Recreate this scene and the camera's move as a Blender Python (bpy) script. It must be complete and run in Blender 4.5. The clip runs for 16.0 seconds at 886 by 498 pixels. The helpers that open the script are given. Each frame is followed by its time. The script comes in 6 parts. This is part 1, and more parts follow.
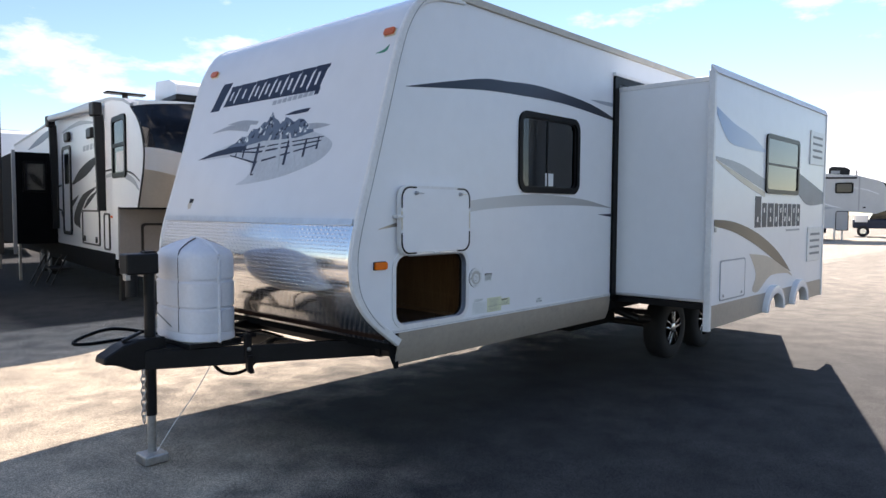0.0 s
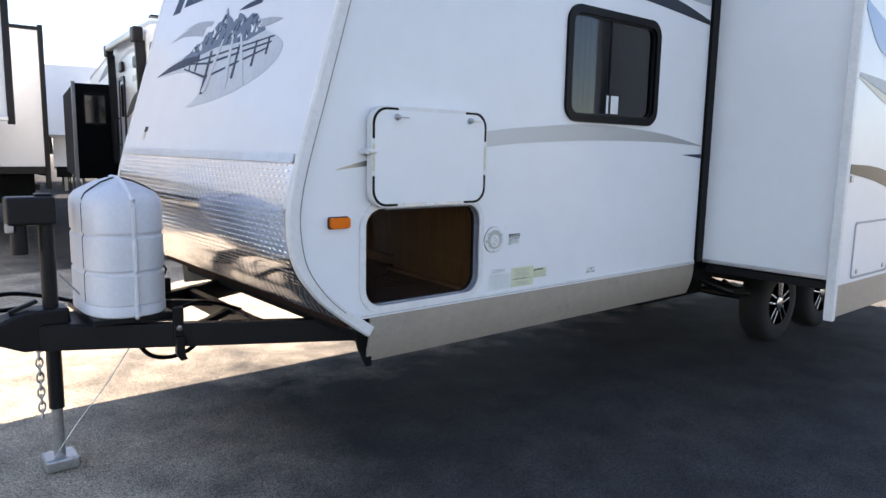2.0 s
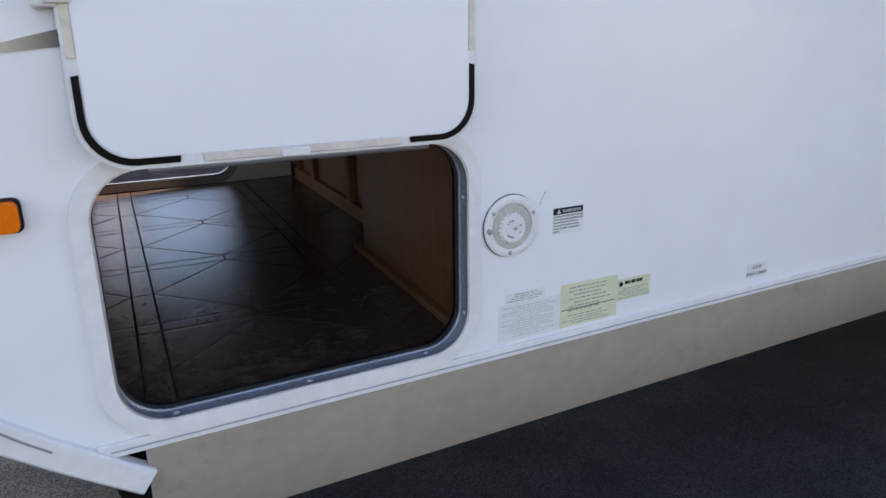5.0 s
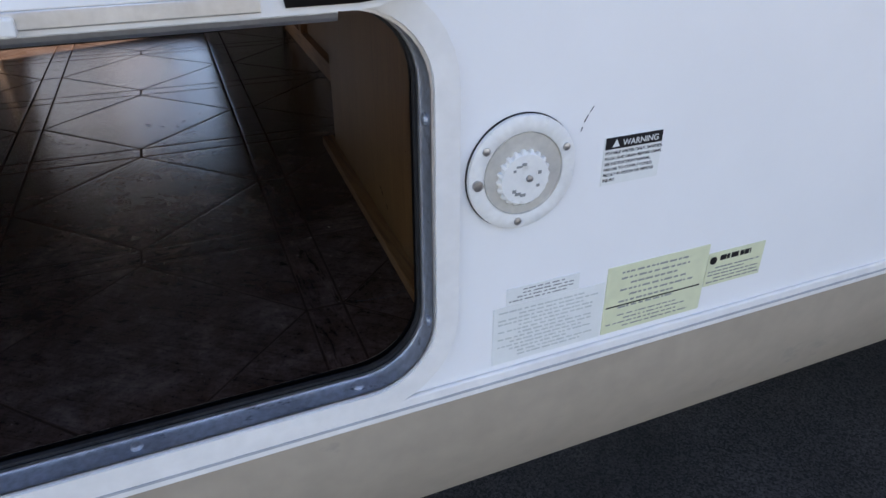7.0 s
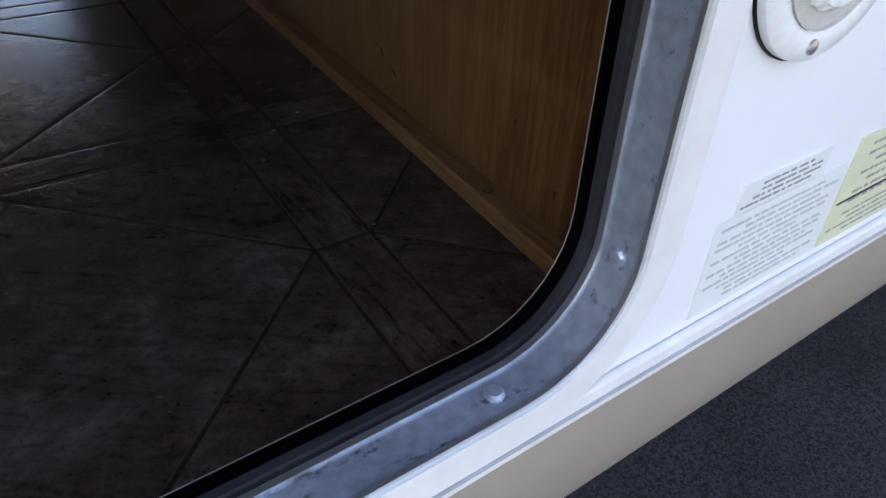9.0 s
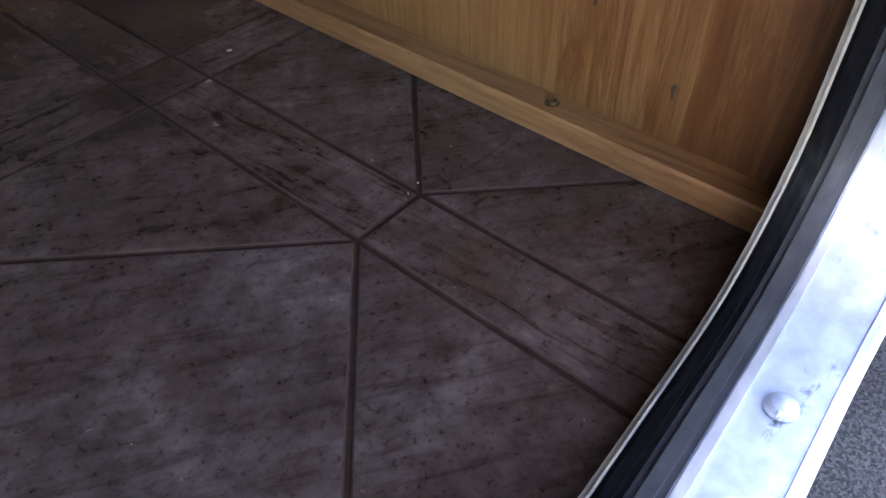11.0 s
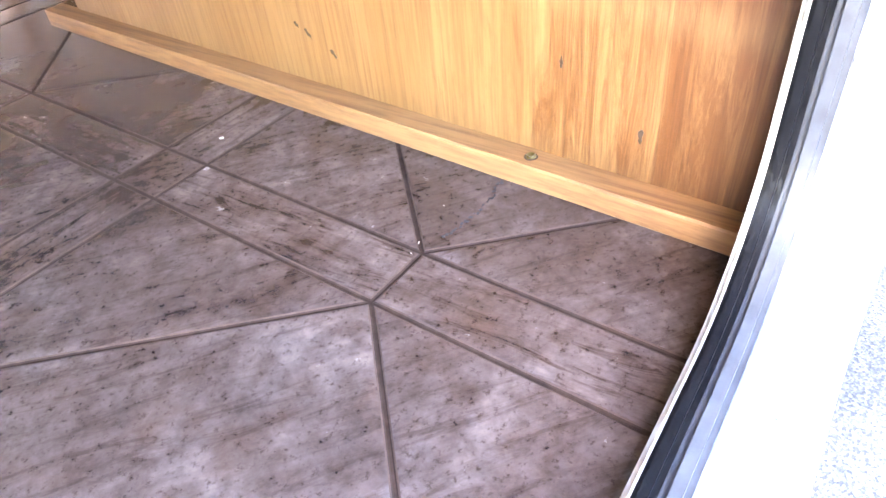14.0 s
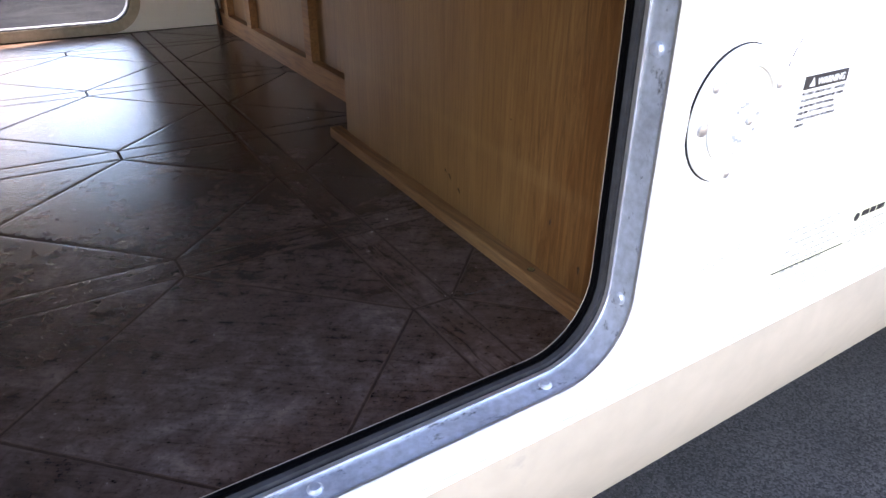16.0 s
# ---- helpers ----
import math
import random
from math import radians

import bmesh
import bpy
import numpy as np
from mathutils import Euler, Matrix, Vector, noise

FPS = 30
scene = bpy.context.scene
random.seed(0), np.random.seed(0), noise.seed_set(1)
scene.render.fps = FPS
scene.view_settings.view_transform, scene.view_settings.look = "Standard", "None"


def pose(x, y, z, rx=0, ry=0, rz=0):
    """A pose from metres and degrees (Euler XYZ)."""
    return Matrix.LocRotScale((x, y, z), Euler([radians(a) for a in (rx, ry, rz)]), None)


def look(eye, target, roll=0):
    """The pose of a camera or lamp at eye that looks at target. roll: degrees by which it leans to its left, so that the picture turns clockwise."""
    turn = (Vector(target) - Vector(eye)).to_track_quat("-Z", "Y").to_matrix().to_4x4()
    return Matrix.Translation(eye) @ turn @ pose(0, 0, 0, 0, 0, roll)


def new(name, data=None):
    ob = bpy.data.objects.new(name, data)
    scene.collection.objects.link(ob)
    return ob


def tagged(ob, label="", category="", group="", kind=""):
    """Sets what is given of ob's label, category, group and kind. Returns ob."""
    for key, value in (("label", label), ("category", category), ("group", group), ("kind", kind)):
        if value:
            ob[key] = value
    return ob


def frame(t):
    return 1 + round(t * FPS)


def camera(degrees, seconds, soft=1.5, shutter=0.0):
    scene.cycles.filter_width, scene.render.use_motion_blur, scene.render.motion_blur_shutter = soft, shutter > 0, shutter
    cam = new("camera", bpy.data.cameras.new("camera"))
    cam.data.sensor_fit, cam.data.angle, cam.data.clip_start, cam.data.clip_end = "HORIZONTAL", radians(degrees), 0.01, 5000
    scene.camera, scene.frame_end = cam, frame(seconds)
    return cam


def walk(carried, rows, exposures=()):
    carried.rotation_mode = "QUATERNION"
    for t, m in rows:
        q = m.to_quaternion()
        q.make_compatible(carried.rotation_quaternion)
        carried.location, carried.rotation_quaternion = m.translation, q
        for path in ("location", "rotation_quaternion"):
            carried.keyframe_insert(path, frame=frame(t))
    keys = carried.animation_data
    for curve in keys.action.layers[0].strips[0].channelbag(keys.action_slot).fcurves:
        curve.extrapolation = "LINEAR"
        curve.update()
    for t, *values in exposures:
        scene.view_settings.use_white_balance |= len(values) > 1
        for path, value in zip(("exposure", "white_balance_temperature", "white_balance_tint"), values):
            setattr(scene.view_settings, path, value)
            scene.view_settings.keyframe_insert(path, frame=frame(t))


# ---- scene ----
cam = camera(65.4, 16.0)
PATH = [
    (0, (-2.86, -3.076, 1.6), (-1.385, -1.729, 1.488), 0.3),
    (0.5, (-2.559, -2.97, 1.588), (-1.074, -1.637, 1.444), 0.4),
    (1, (-2.239, -2.832, 1.564), (-0.8, -1.459, 1.356), -0.1),
    (1.5, (-1.891, -2.718, 1.573), (-0.527, -1.268, 1.372), 0.1),
    (2, (-1.557, -2.47, 1.572), (-0.286, -0.953, 1.288), 1.1),
    (2.5, (-1.243, -2.23, 1.555), (-0.048, -0.661, 1.225), 0.1),
    (3, (-0.903, -2.004, 1.566), (0.227, -0.389, 1.227), -0.1),
    (3.5, (-0.634, -1.756, 1.53), (0.436, -0.125, 1.09), 0.1),
    (4, (-0.369, -1.515, 1.524), (0.72, 0.076, 0.994), 0.5),
    (4.5, (-0.113, -1.323, 1.513), (0.87, 0.338, 0.989), -1.2),
    (5, (0.075, -1.156, 1.497), (0.967, 0.539, 0.921), -0.8),
    (5.2, (0.117, -1.091, 1.483), (0.973, 0.598, 0.838), -0.4),
    (7.3, (0.504, -0.564, 1.414), (1.16, 1.043, 0.419), -0.4),
    (7.5, (0.503, -0.539, 1.403), (1.14, 1.069, 0.398), -0.6),
    (8, (0.475, -0.45, 1.352), (1.092, 1.137, 0.303), -0.9),
    (8.5, (0.456, -0.314, 1.277), (1.242, 1.122, 0.128), -0.1),
    (9, (0.451, -0.199, 1.214), (1.377, 1.091, -0.001), 1.9),
    (9.5, (0.466, -0.126, 1.163), (1.478, 0.994, -0.15), 3.2),
    (10, (0.467, -0.075, 1.135), (1.489, 0.974, -0.227), 1.4),
    (10.2, (0.46, -0.053, 1.135), (1.469, 0.977, -0.25), 0.1),
    (12.3, (0.435, 0.069, 1.112), (1.638, 0.863, -0.274), -6.2),
    (12.5, (0.433, 0.073, 1.111), (1.638, 0.861, -0.277), -6.8),
    (13, (0.438, 0.074, 1.112), (1.645, 0.863, -0.274), -6.9),
    (13.5, (0.434, 0.063, 1.118), (1.639, 0.875, -0.257), -6.4),
    (14, (0.412, 0.016, 1.154), (1.628, 0.941, -0.137), -6.2),
    (14.5, (0.374, -0.073, 1.211), (1.55, 1.027, 0.025), -5.5),
    (15, (0.33, -0.182, 1.263), (1.436, 1.072, 0.165), -5.0),
    (15.5, (0.3, -0.28, 1.286), (1.336, 1.092, 0.266), -2.9),
    (16, (0.262, -0.381, 1.321), (1.238, 1.092, 0.385), 0.6),
]
walk(cam, [(t, look(eye, target, roll)) for t, eye, target, roll in PATH],
     exposures=[(0, 1.22, 6600, 17), (1.0, 1.6, 6700, 18), (2.0, 1.9, 6950, 19), (4.0, 1.82, 7300, 23), (5.0, 2.1, 7350, 23), (8.0, 2.4, 7300, 22), (9.0, 2.8, 7500, 24), (10.0, 3.4, 7600, 25), (12.5, 7.08, 7600, 28), (13.0, 7.3, 7600, 28), (14.5, 8.05, 7900, 27), (15.5, 6.4, 7900, 26), (16.0, 4.35, 7900, 27)])

# ---- world, sun and exposure ----
SUN_AZ = (0.935, 0.335)
SUN_EL = 32.0


def make_world():
    w = bpy.data.worlds.new("open_sky")
    scene.world = w
    w.use_nodes = True
    nt = w.node_tree
    nt.nodes.clear()
    n, l = nt.nodes.new, nt.links.new
    out, bg, sky = n("ShaderNodeOutputWorld"), n("ShaderNodeBackground"), n("ShaderNodeTexSky")
    sky.sky_type = "NISHITA"
    sky.sun_disc = False
    sky.sun_elevation = radians(SUN_EL)
    sky.sun_rotation = math.atan2(SUN_AZ[0], SUN_AZ[1])
    sky.dust_density = 0.0
    sky.ozone_density = 3.0
    tc, mp, nz, rp, mx = n("ShaderNodeTexCoord"), n("ShaderNodeMapping"), n("ShaderNodeTexNoise"), n("ShaderNodeValToRGB"), n("ShaderNodeMix")
    mp.inputs["Scale"].default_value = (1.0, 1.0, 2.6)
    mp.inputs["Location"].default_value = (0.35, 0.1, 0.2)
    nz.inputs["Scale"].default_value = 2.6
    nz.inputs["Detail"].default_value = 9
    nz.inputs["Roughness"].default_value = 0.58
    rp.color_ramp.elements[0].position, rp.color_ramp.elements[1].position = 0.565, 0.66
    mx.data_type = "RGBA"
    l(tc.outputs["Generated"], mp.inputs["Vector"])
    l(mp.outputs["Vector"], nz.inputs["Vector"])
    l(nz.outputs["Fac"], rp.inputs["Fac"])
    l(rp.outputs["Color"], mx.inputs["Factor"])
    l(sky.outputs["Color"], mx.inputs[6])
    mx.inputs[7].default_value = (8.0, 8.1, 8.3, 1)
    l(mx.outputs[2], bg.inputs["Color"])
    bg.inputs["Strength"].default_value = 0.085
    l(bg.outputs["Background"], out.inputs["Surface"])


make_world()
sun = new("sun", bpy.data.lights.new("sun", "SUN"))
sun.data.energy, sun.data.angle, sun.data.color = 5.0, radians(0.5), (1.0, 0.93, 0.82)
_h = math.cos(radians(SUN_EL)) / math.hypot(*SUN_AZ)
sun.matrix_world = look((20 * SUN_AZ[0] * _h, 20 * SUN_AZ[1] * _h, 20 * math.sin(radians(SUN_EL))), (0, 0, 0))


# ---- materials ----
def material(name, color, rough=0.5, metal=0.0, var=0.0, scale=6.0, fine=80.0, bump=0.0, bump_scale=60.0, tint=None,
             rough_var=0.0, coat=0.0, stretch=(1, 1, 1), per_piece=0.0, spec=0.5):
    """A procedural surface: base colour with coarse and fine variation, gloss variation and fine relief."""
    m = bpy.data.materials.new(name)
    m.use_nodes = True
    nt = m.node_tree
    n, l = nt.nodes.new, nt.links.new
    p = nt.nodes["Principled BSDF"]
    p.inputs["Base Color"].default_value = (*color, 1)
    p.inputs["Roughness"].default_value = rough
    p.inputs["Metallic"].default_value = metal
    p.inputs["Coat Weight"].default_value = coat
    p.inputs["Specular IOR Level"].default_value = spec
    tc, mp = n("ShaderNodeTexCoord"), n("ShaderNodeMapping")
    mp.inputs["Scale"].default_value = stretch
    l(tc.outputs["Object"], mp.inputs["Vector"])
    vec = mp.outputs["Vector"]
    if per_piece:
        oi, ad = n("ShaderNodeObjectInfo"), n("ShaderNodeVectorMath")
        ad.operation = "MULTIPLY_ADD"
        l(oi.outputs["Random"], ad.inputs[0])
        ad.inputs[1].default_value = (7.3, 5.1, 3.7)
        l(vec, ad.inputs[2])
        vec = ad.outputs[0]
    if var:
        a, b = n("ShaderNodeTexNoise"), n("ShaderNodeTexNoise")
        a.inputs["Scale"].default_value, b.inputs["Scale"].default_value = scale, fine
        a.inputs["Detail"].default_value, b.inputs["Detail"].default_value = 5, 4
        l(vec, a.inputs["Vector"])
        l(vec, b.inputs["Vector"])
        s = n("ShaderNodeMath")
        s.operation = "ADD"
        l(a.outputs["Fac"], s.inputs[0])
        l(b.outputs["Fac"], s.inputs[1])
        r = n("ShaderNodeValToRGB")
        lo = tint or tuple(c * (1 - var) for c in color)
        hi = tuple(min(1, c * (1 + var * 0.6)) for c in color)
        h = n("ShaderNodeMath")
        h.operation = "MULTIPLY"
        h.inputs[1].default_value = 0.5
        l(s.outputs[0], h.inputs[0])
        l(h.outputs[0], r.inputs["Fac"])
        r.color_ramp.elements[0].position, r.color_ramp.elements[1].position = 0.36, 0.64
        r.color_ramp.elements[0].color, r.color_ramp.elements[1].color = (*lo, 1), (*hi, 1)
        l(r.outputs["Color"], p.inputs["Base Color"])
        if rough_var:
            q = n("ShaderNodeMapRange")
            q.inputs["To Min"].default_value, q.inputs["To Max"].default_value = max(0.02, rough - rough_var), min(1, rough + rough_var)
            l(a.outputs["Fac"], q.inputs["Value"])
            l(q.outputs["Result"], p.inputs["Roughness"])
    if bump:
        c, d = n("ShaderNodeTexNoise"), n("ShaderNodeBump")
        c.inputs["Scale"].default_value, c.inputs["Detail"].default_value = bump_scale, 4
        d.inputs["Strength"].default_value = bump
        d.inputs["Distance"].default_value = 0.004
        l(vec, c.inputs["Vector"])
        l(c.outputs["Fac"], d.inputs["Height"])
        l(d.outputs["Normal"], p.inputs["Normal"])
    return m


def glass_material(name, color):
    m = bpy.data.materials.new(name)
    m.use_nodes = True
    p = m.node_tree.nodes["Principled BSDF"]
    p.inputs["Base Color"].default_value = (*color, 1)
    p.inputs["Roughness"].default_value = 0.01
    p.inputs["Transmission Weight"].default_value = 1.0
    p.inputs["IOR"].default_value = 1.45
    return m


def ramp_x_material(name, x0, x1, stops, rough=0.3):
    """A printed film whose ink fades from end to end along x."""
    m = bpy.data.materials.new(name)
    m.use_nodes = True
    nt = m.node_tree
    n, l = nt.nodes.new, nt.links.new
    g, s, mr, r = n("ShaderNodeTexCoord"), n("ShaderNodeSeparateXYZ"), n("ShaderNodeMapRange"), n("ShaderNodeValToRGB")
    l(g.outputs["Object"], s.inputs[0])
    l(s.outputs["X"], mr.inputs["Value"])
    mr.inputs["From Min"].default_value, mr.inputs["From Max"].default_value = x0, x1
    l(mr.outputs["Result"], r.inputs["Fac"])
    r.color_ramp.elements[0].color = (*stops[0], 1)
    r.color_ramp.elements[1].color = (*stops[-1], 1)
    for k, c in enumerate(stops[1:-1]):
        e = r.color_ramp.elements.new((k + 1) / (len(stops) - 1))
        e.color = (*c, 1)
    p = nt.nodes["Principled BSDF"]
    l(r.outputs["Color"], p.inputs["Base Color"])
    p.inputs["Roughness"].default_value = rough
    p.inputs["Specular IOR Level"].default_value = 0.22
    return m


def wood_material(name, dark, light, grain_axis="Z", scale=1.0, rough=0.5):
    """Sawn wood: broad colour bands, fine pores along the grain, faint stains."""
    m = bpy.data.materials.new(name)
    m.use_nodes = True
    nt = m.node_tree
    n, l = nt.nodes.new, nt.links.new
    tc, mp, mf = n("ShaderNodeTexCoord"), n("ShaderNodeMapping"), n("ShaderNodeMapping")
    wide = {"X": (0.7, 9, 9), "Y": (9, 0.7, 9), "Z": (9, 9, 0.7)}[grain_axis]
    thin = {"X": (5, 130, 130), "Y": (130, 5, 130), "Z": (130, 130, 5)}[grain_axis]
    mp.inputs["Scale"].default_value = tuple(c * scale for c in wide)
    mf.inputs["Scale"].default_value = tuple(c * scale for c in thin)
    l(tc.outputs["Object"], mp.inputs["Vector"])
    l(tc.outputs["Object"], mf.inputs["Vector"])
    band, pore, stain = n("ShaderNodeTexNoise"), n("ShaderNodeTexNoise"), n("ShaderNodeTexNoise")
    band.inputs["Scale"].default_value, band.inputs["Detail"].default_value, band.inputs["Distortion"].default_value = 1.3, 7, 1.1
    pore.inputs["Scale"].default_value, pore.inputs["Detail"].default_value, pore.inputs["Roughness"].default_value = 1.0, 5, 0.7
    stain.inputs["Scale"].default_value, stain.inputs["Detail"].default_value = 5.0, 5
    l(mp.outputs["Vector"], band.inputs["Vector"])
    l(mf.outputs["Vector"], pore.inputs["Vector"])
    l(tc.outputs["Object"], stain.inputs["Vector"])
    r, rp, rs = n("ShaderNodeValToRGB"), n("ShaderNodeValToRGB"), n("ShaderNodeValToRGB")
    r.color_ramp.elements[0].position, r.color_ramp.elements[1].position = 0.34, 0.66
    r.color_ramp.elements[0].color, r.color_ramp.elements[1].color = (*dark, 1), (*light, 1)
    rp.color_ramp.elements[0].position, rp.color_ramp.elements[1].position = 0.34, 0.56
    rp.color_ramp.elements[0].color, rp.color_ramp.elements[1].color = (0.58, 0.50, 0.44, 1), (1.06, 1.05, 1.04, 1)
    rs.color_ramp.elements[0].position, rs.color_ramp.elements[1].position = 0.30, 0.60
    rs.color_ramp.elements[0].color, rs.color_ramp.elements[1].color = (0.70, 0.62, 0.52, 1), (1.0, 1.0, 1.0, 1)
    l(band.outputs["Fac"], r.inputs["Fac"])
    l(pore.outputs["Fac"], rp.inputs["Fac"])
    l(stain.outputs["Fac"], rs.inputs["Fac"])
    m1, m2 = n("ShaderNodeMix"), n("ShaderNodeMix")
    for mm in (m1, m2):
        mm.data_type, mm.blend_type = "RGBA", "MULTIPLY"
        mm.inputs["Factor"].default_value = 1.0
    l(r.outputs["Color"], m1.inputs[6])
    l(rp.outputs["Color"], m1.inputs[7])
    l(m1.outputs[2], m2.inputs[6])
    l(rs.outputs["Color"], m2.inputs[7])
    p = nt.nodes["Principled BSDF"]
    p.inputs["Roughness"].default_value = rough
    l(m2.outputs[2], p.inputs["Base Color"])
    b = n("ShaderNodeBump")
    b.inputs["Strength"].default_value, b.inputs["Distance"].default_value = 0.25, 0.001
    l(pore.outputs["Fac"], b.inputs["Height"])
    l(b.outputs["Normal"], p.inputs["Normal"])
    return m


def vinyl_material(name, turn, streak):
    """Printed stone-look vinyl: pinkish-grey ground, brown and rust clouds, clustered pits and drawn-out veins, different on each tile."""
    m = bpy.data.materials.new(name)
    m.use_nodes = True
    nt = m.node_tree
    n, l = nt.nodes.new, nt.links.new
    p = nt.nodes["Principled BSDF"]
    tc, oi = n("ShaderNodeTexCoord"), n("ShaderNodeObjectInfo")
    off = n("ShaderNodeVectorMath")
    off.operation = "MULTIPLY_ADD"
    off.inputs[1].default_value = (11.0, 7.0, 5.0)
    l(oi.outputs["Random"], off.inputs[0])
    l(tc.outputs["Object"], off.inputs[2])
    rot = n("ShaderNodeVectorRotate")
    rot.rotation_type = "Z_AXIS"
    rot.inputs["Angle"].default_value = radians(turn)
    l(off.outputs[0], rot.inputs["Vector"])
    st = n("ShaderNodeMapping")
    st.inputs["Scale"].default_value = (5.0, 34.0, 5.0)
    l(rot.outputs[0], st.inputs["Vector"])

    def noise(scale, detail, rough, source, warp=0.0):
        t = n("ShaderNodeTexNoise")
        t.inputs["Scale"].default_value, t.inputs["Detail"].default_value = scale, detail
        t.inputs["Roughness"].default_value, t.inputs["Distortion"].default_value = rough, warp
        l(source, t.inputs["Vector"])
        return t.outputs["Fac"]

    def ramp(fac, *stops):
        r = n("ShaderNodeValToRGB")
        els = r.color_ramp.elements
        els[0].position, els[0].color = stops[0][0], (*stops[0][1], 1)
        els[1].position, els[1].color = stops[-1][0], (*stops[-1][1], 1)
        for q, c in stops[1:-1]:
            els.new(q).color = (*c, 1)
        l(fac, r.inputs["Fac"])
        return r.outputs["Color"]

    def mix(kind, fac, a, b):
        x = n("ShaderNodeMix")
        x.data_type, x.blend_type = "RGBA", kind
        if isinstance(fac, float):
            x.inputs["Factor"].default_value = fac
        else:
            l(fac, x.inputs["Factor"])
        l(a, x.inputs[6])
        l(b, x.inputs[7])
        return x.outputs[2]

    o = off.outputs[0]
    cloud = noise(11, 8, 0.62, o, 0.4)
    mottle = noise(62, 6, 0.65, o, 0.3)
    fine = noise(210, 5, 0.7, o)
    rust = noise(19, 6, 0.6, rot.outputs[0], 0.5)
    vein = noise(2.8, 10, 0.66, st.outputs[0], 0.7)
    col = ramp(cloud, (0.34, (0.045, 0.030, 0.024)), (0.50, (0.064, 0.045, 0.038)), (0.62, (0.092, 0.070, 0.061)))
    col = mix("MULTIPLY", 1.0, col, ramp(mottle, (0.34, (0.70, 0.65, 0.62)), (0.50, (0.98, 0.96, 0.95)), (0.64, (1.22, 1.22, 1.22))))
    r_amt = ramp(rust, (0.54, (0.0, 0.0, 0.0)), (0.72, (0.26, 0.26, 0.26)))
    tint = n("ShaderNodeRGB")
    tint.outputs[0].default_value = (0.070, 0.035, 0.020, 1)
    col = mix("MIX", r_amt, col, tint.outputs[0])
    col = mix("MULTIPLY", streak, col, ramp(vein, (0.36, (0.44, 0.36, 0.32)), (0.47, (0.94, 0.92, 0.91)), (0.64, (1.20, 1.20, 1.21))))
    col = mix("MULTIPLY", 1.0, col, ramp(fine, (0.33, (0.50, 0.43, 0.40)), (0.44, (1.0, 1.0, 1.0)), (0.70, (1.10, 1.10, 1.10))))
    l(col, p.inputs["Base Color"])
    mr = n("ShaderNodeMapRange")
    mr.inputs["To Min"].default_value, mr.inputs["To Max"].default_value = 0.17, 0.32
    l(mottle, mr.inputs["Value"])
    l(mr.outputs["Result"], p.inputs["Roughness"])
    p.inputs["Specular IOR Level"].default_value = 0.55
    b = n("ShaderNodeBump")
    b.inputs["Strength"].default_value, b.inputs["Distance"].default_value = 0.22, 0.0016
    l(mottle, b.inputs["Height"])
    l(b.outputs["Normal"], p.inputs["Normal"])
    return m


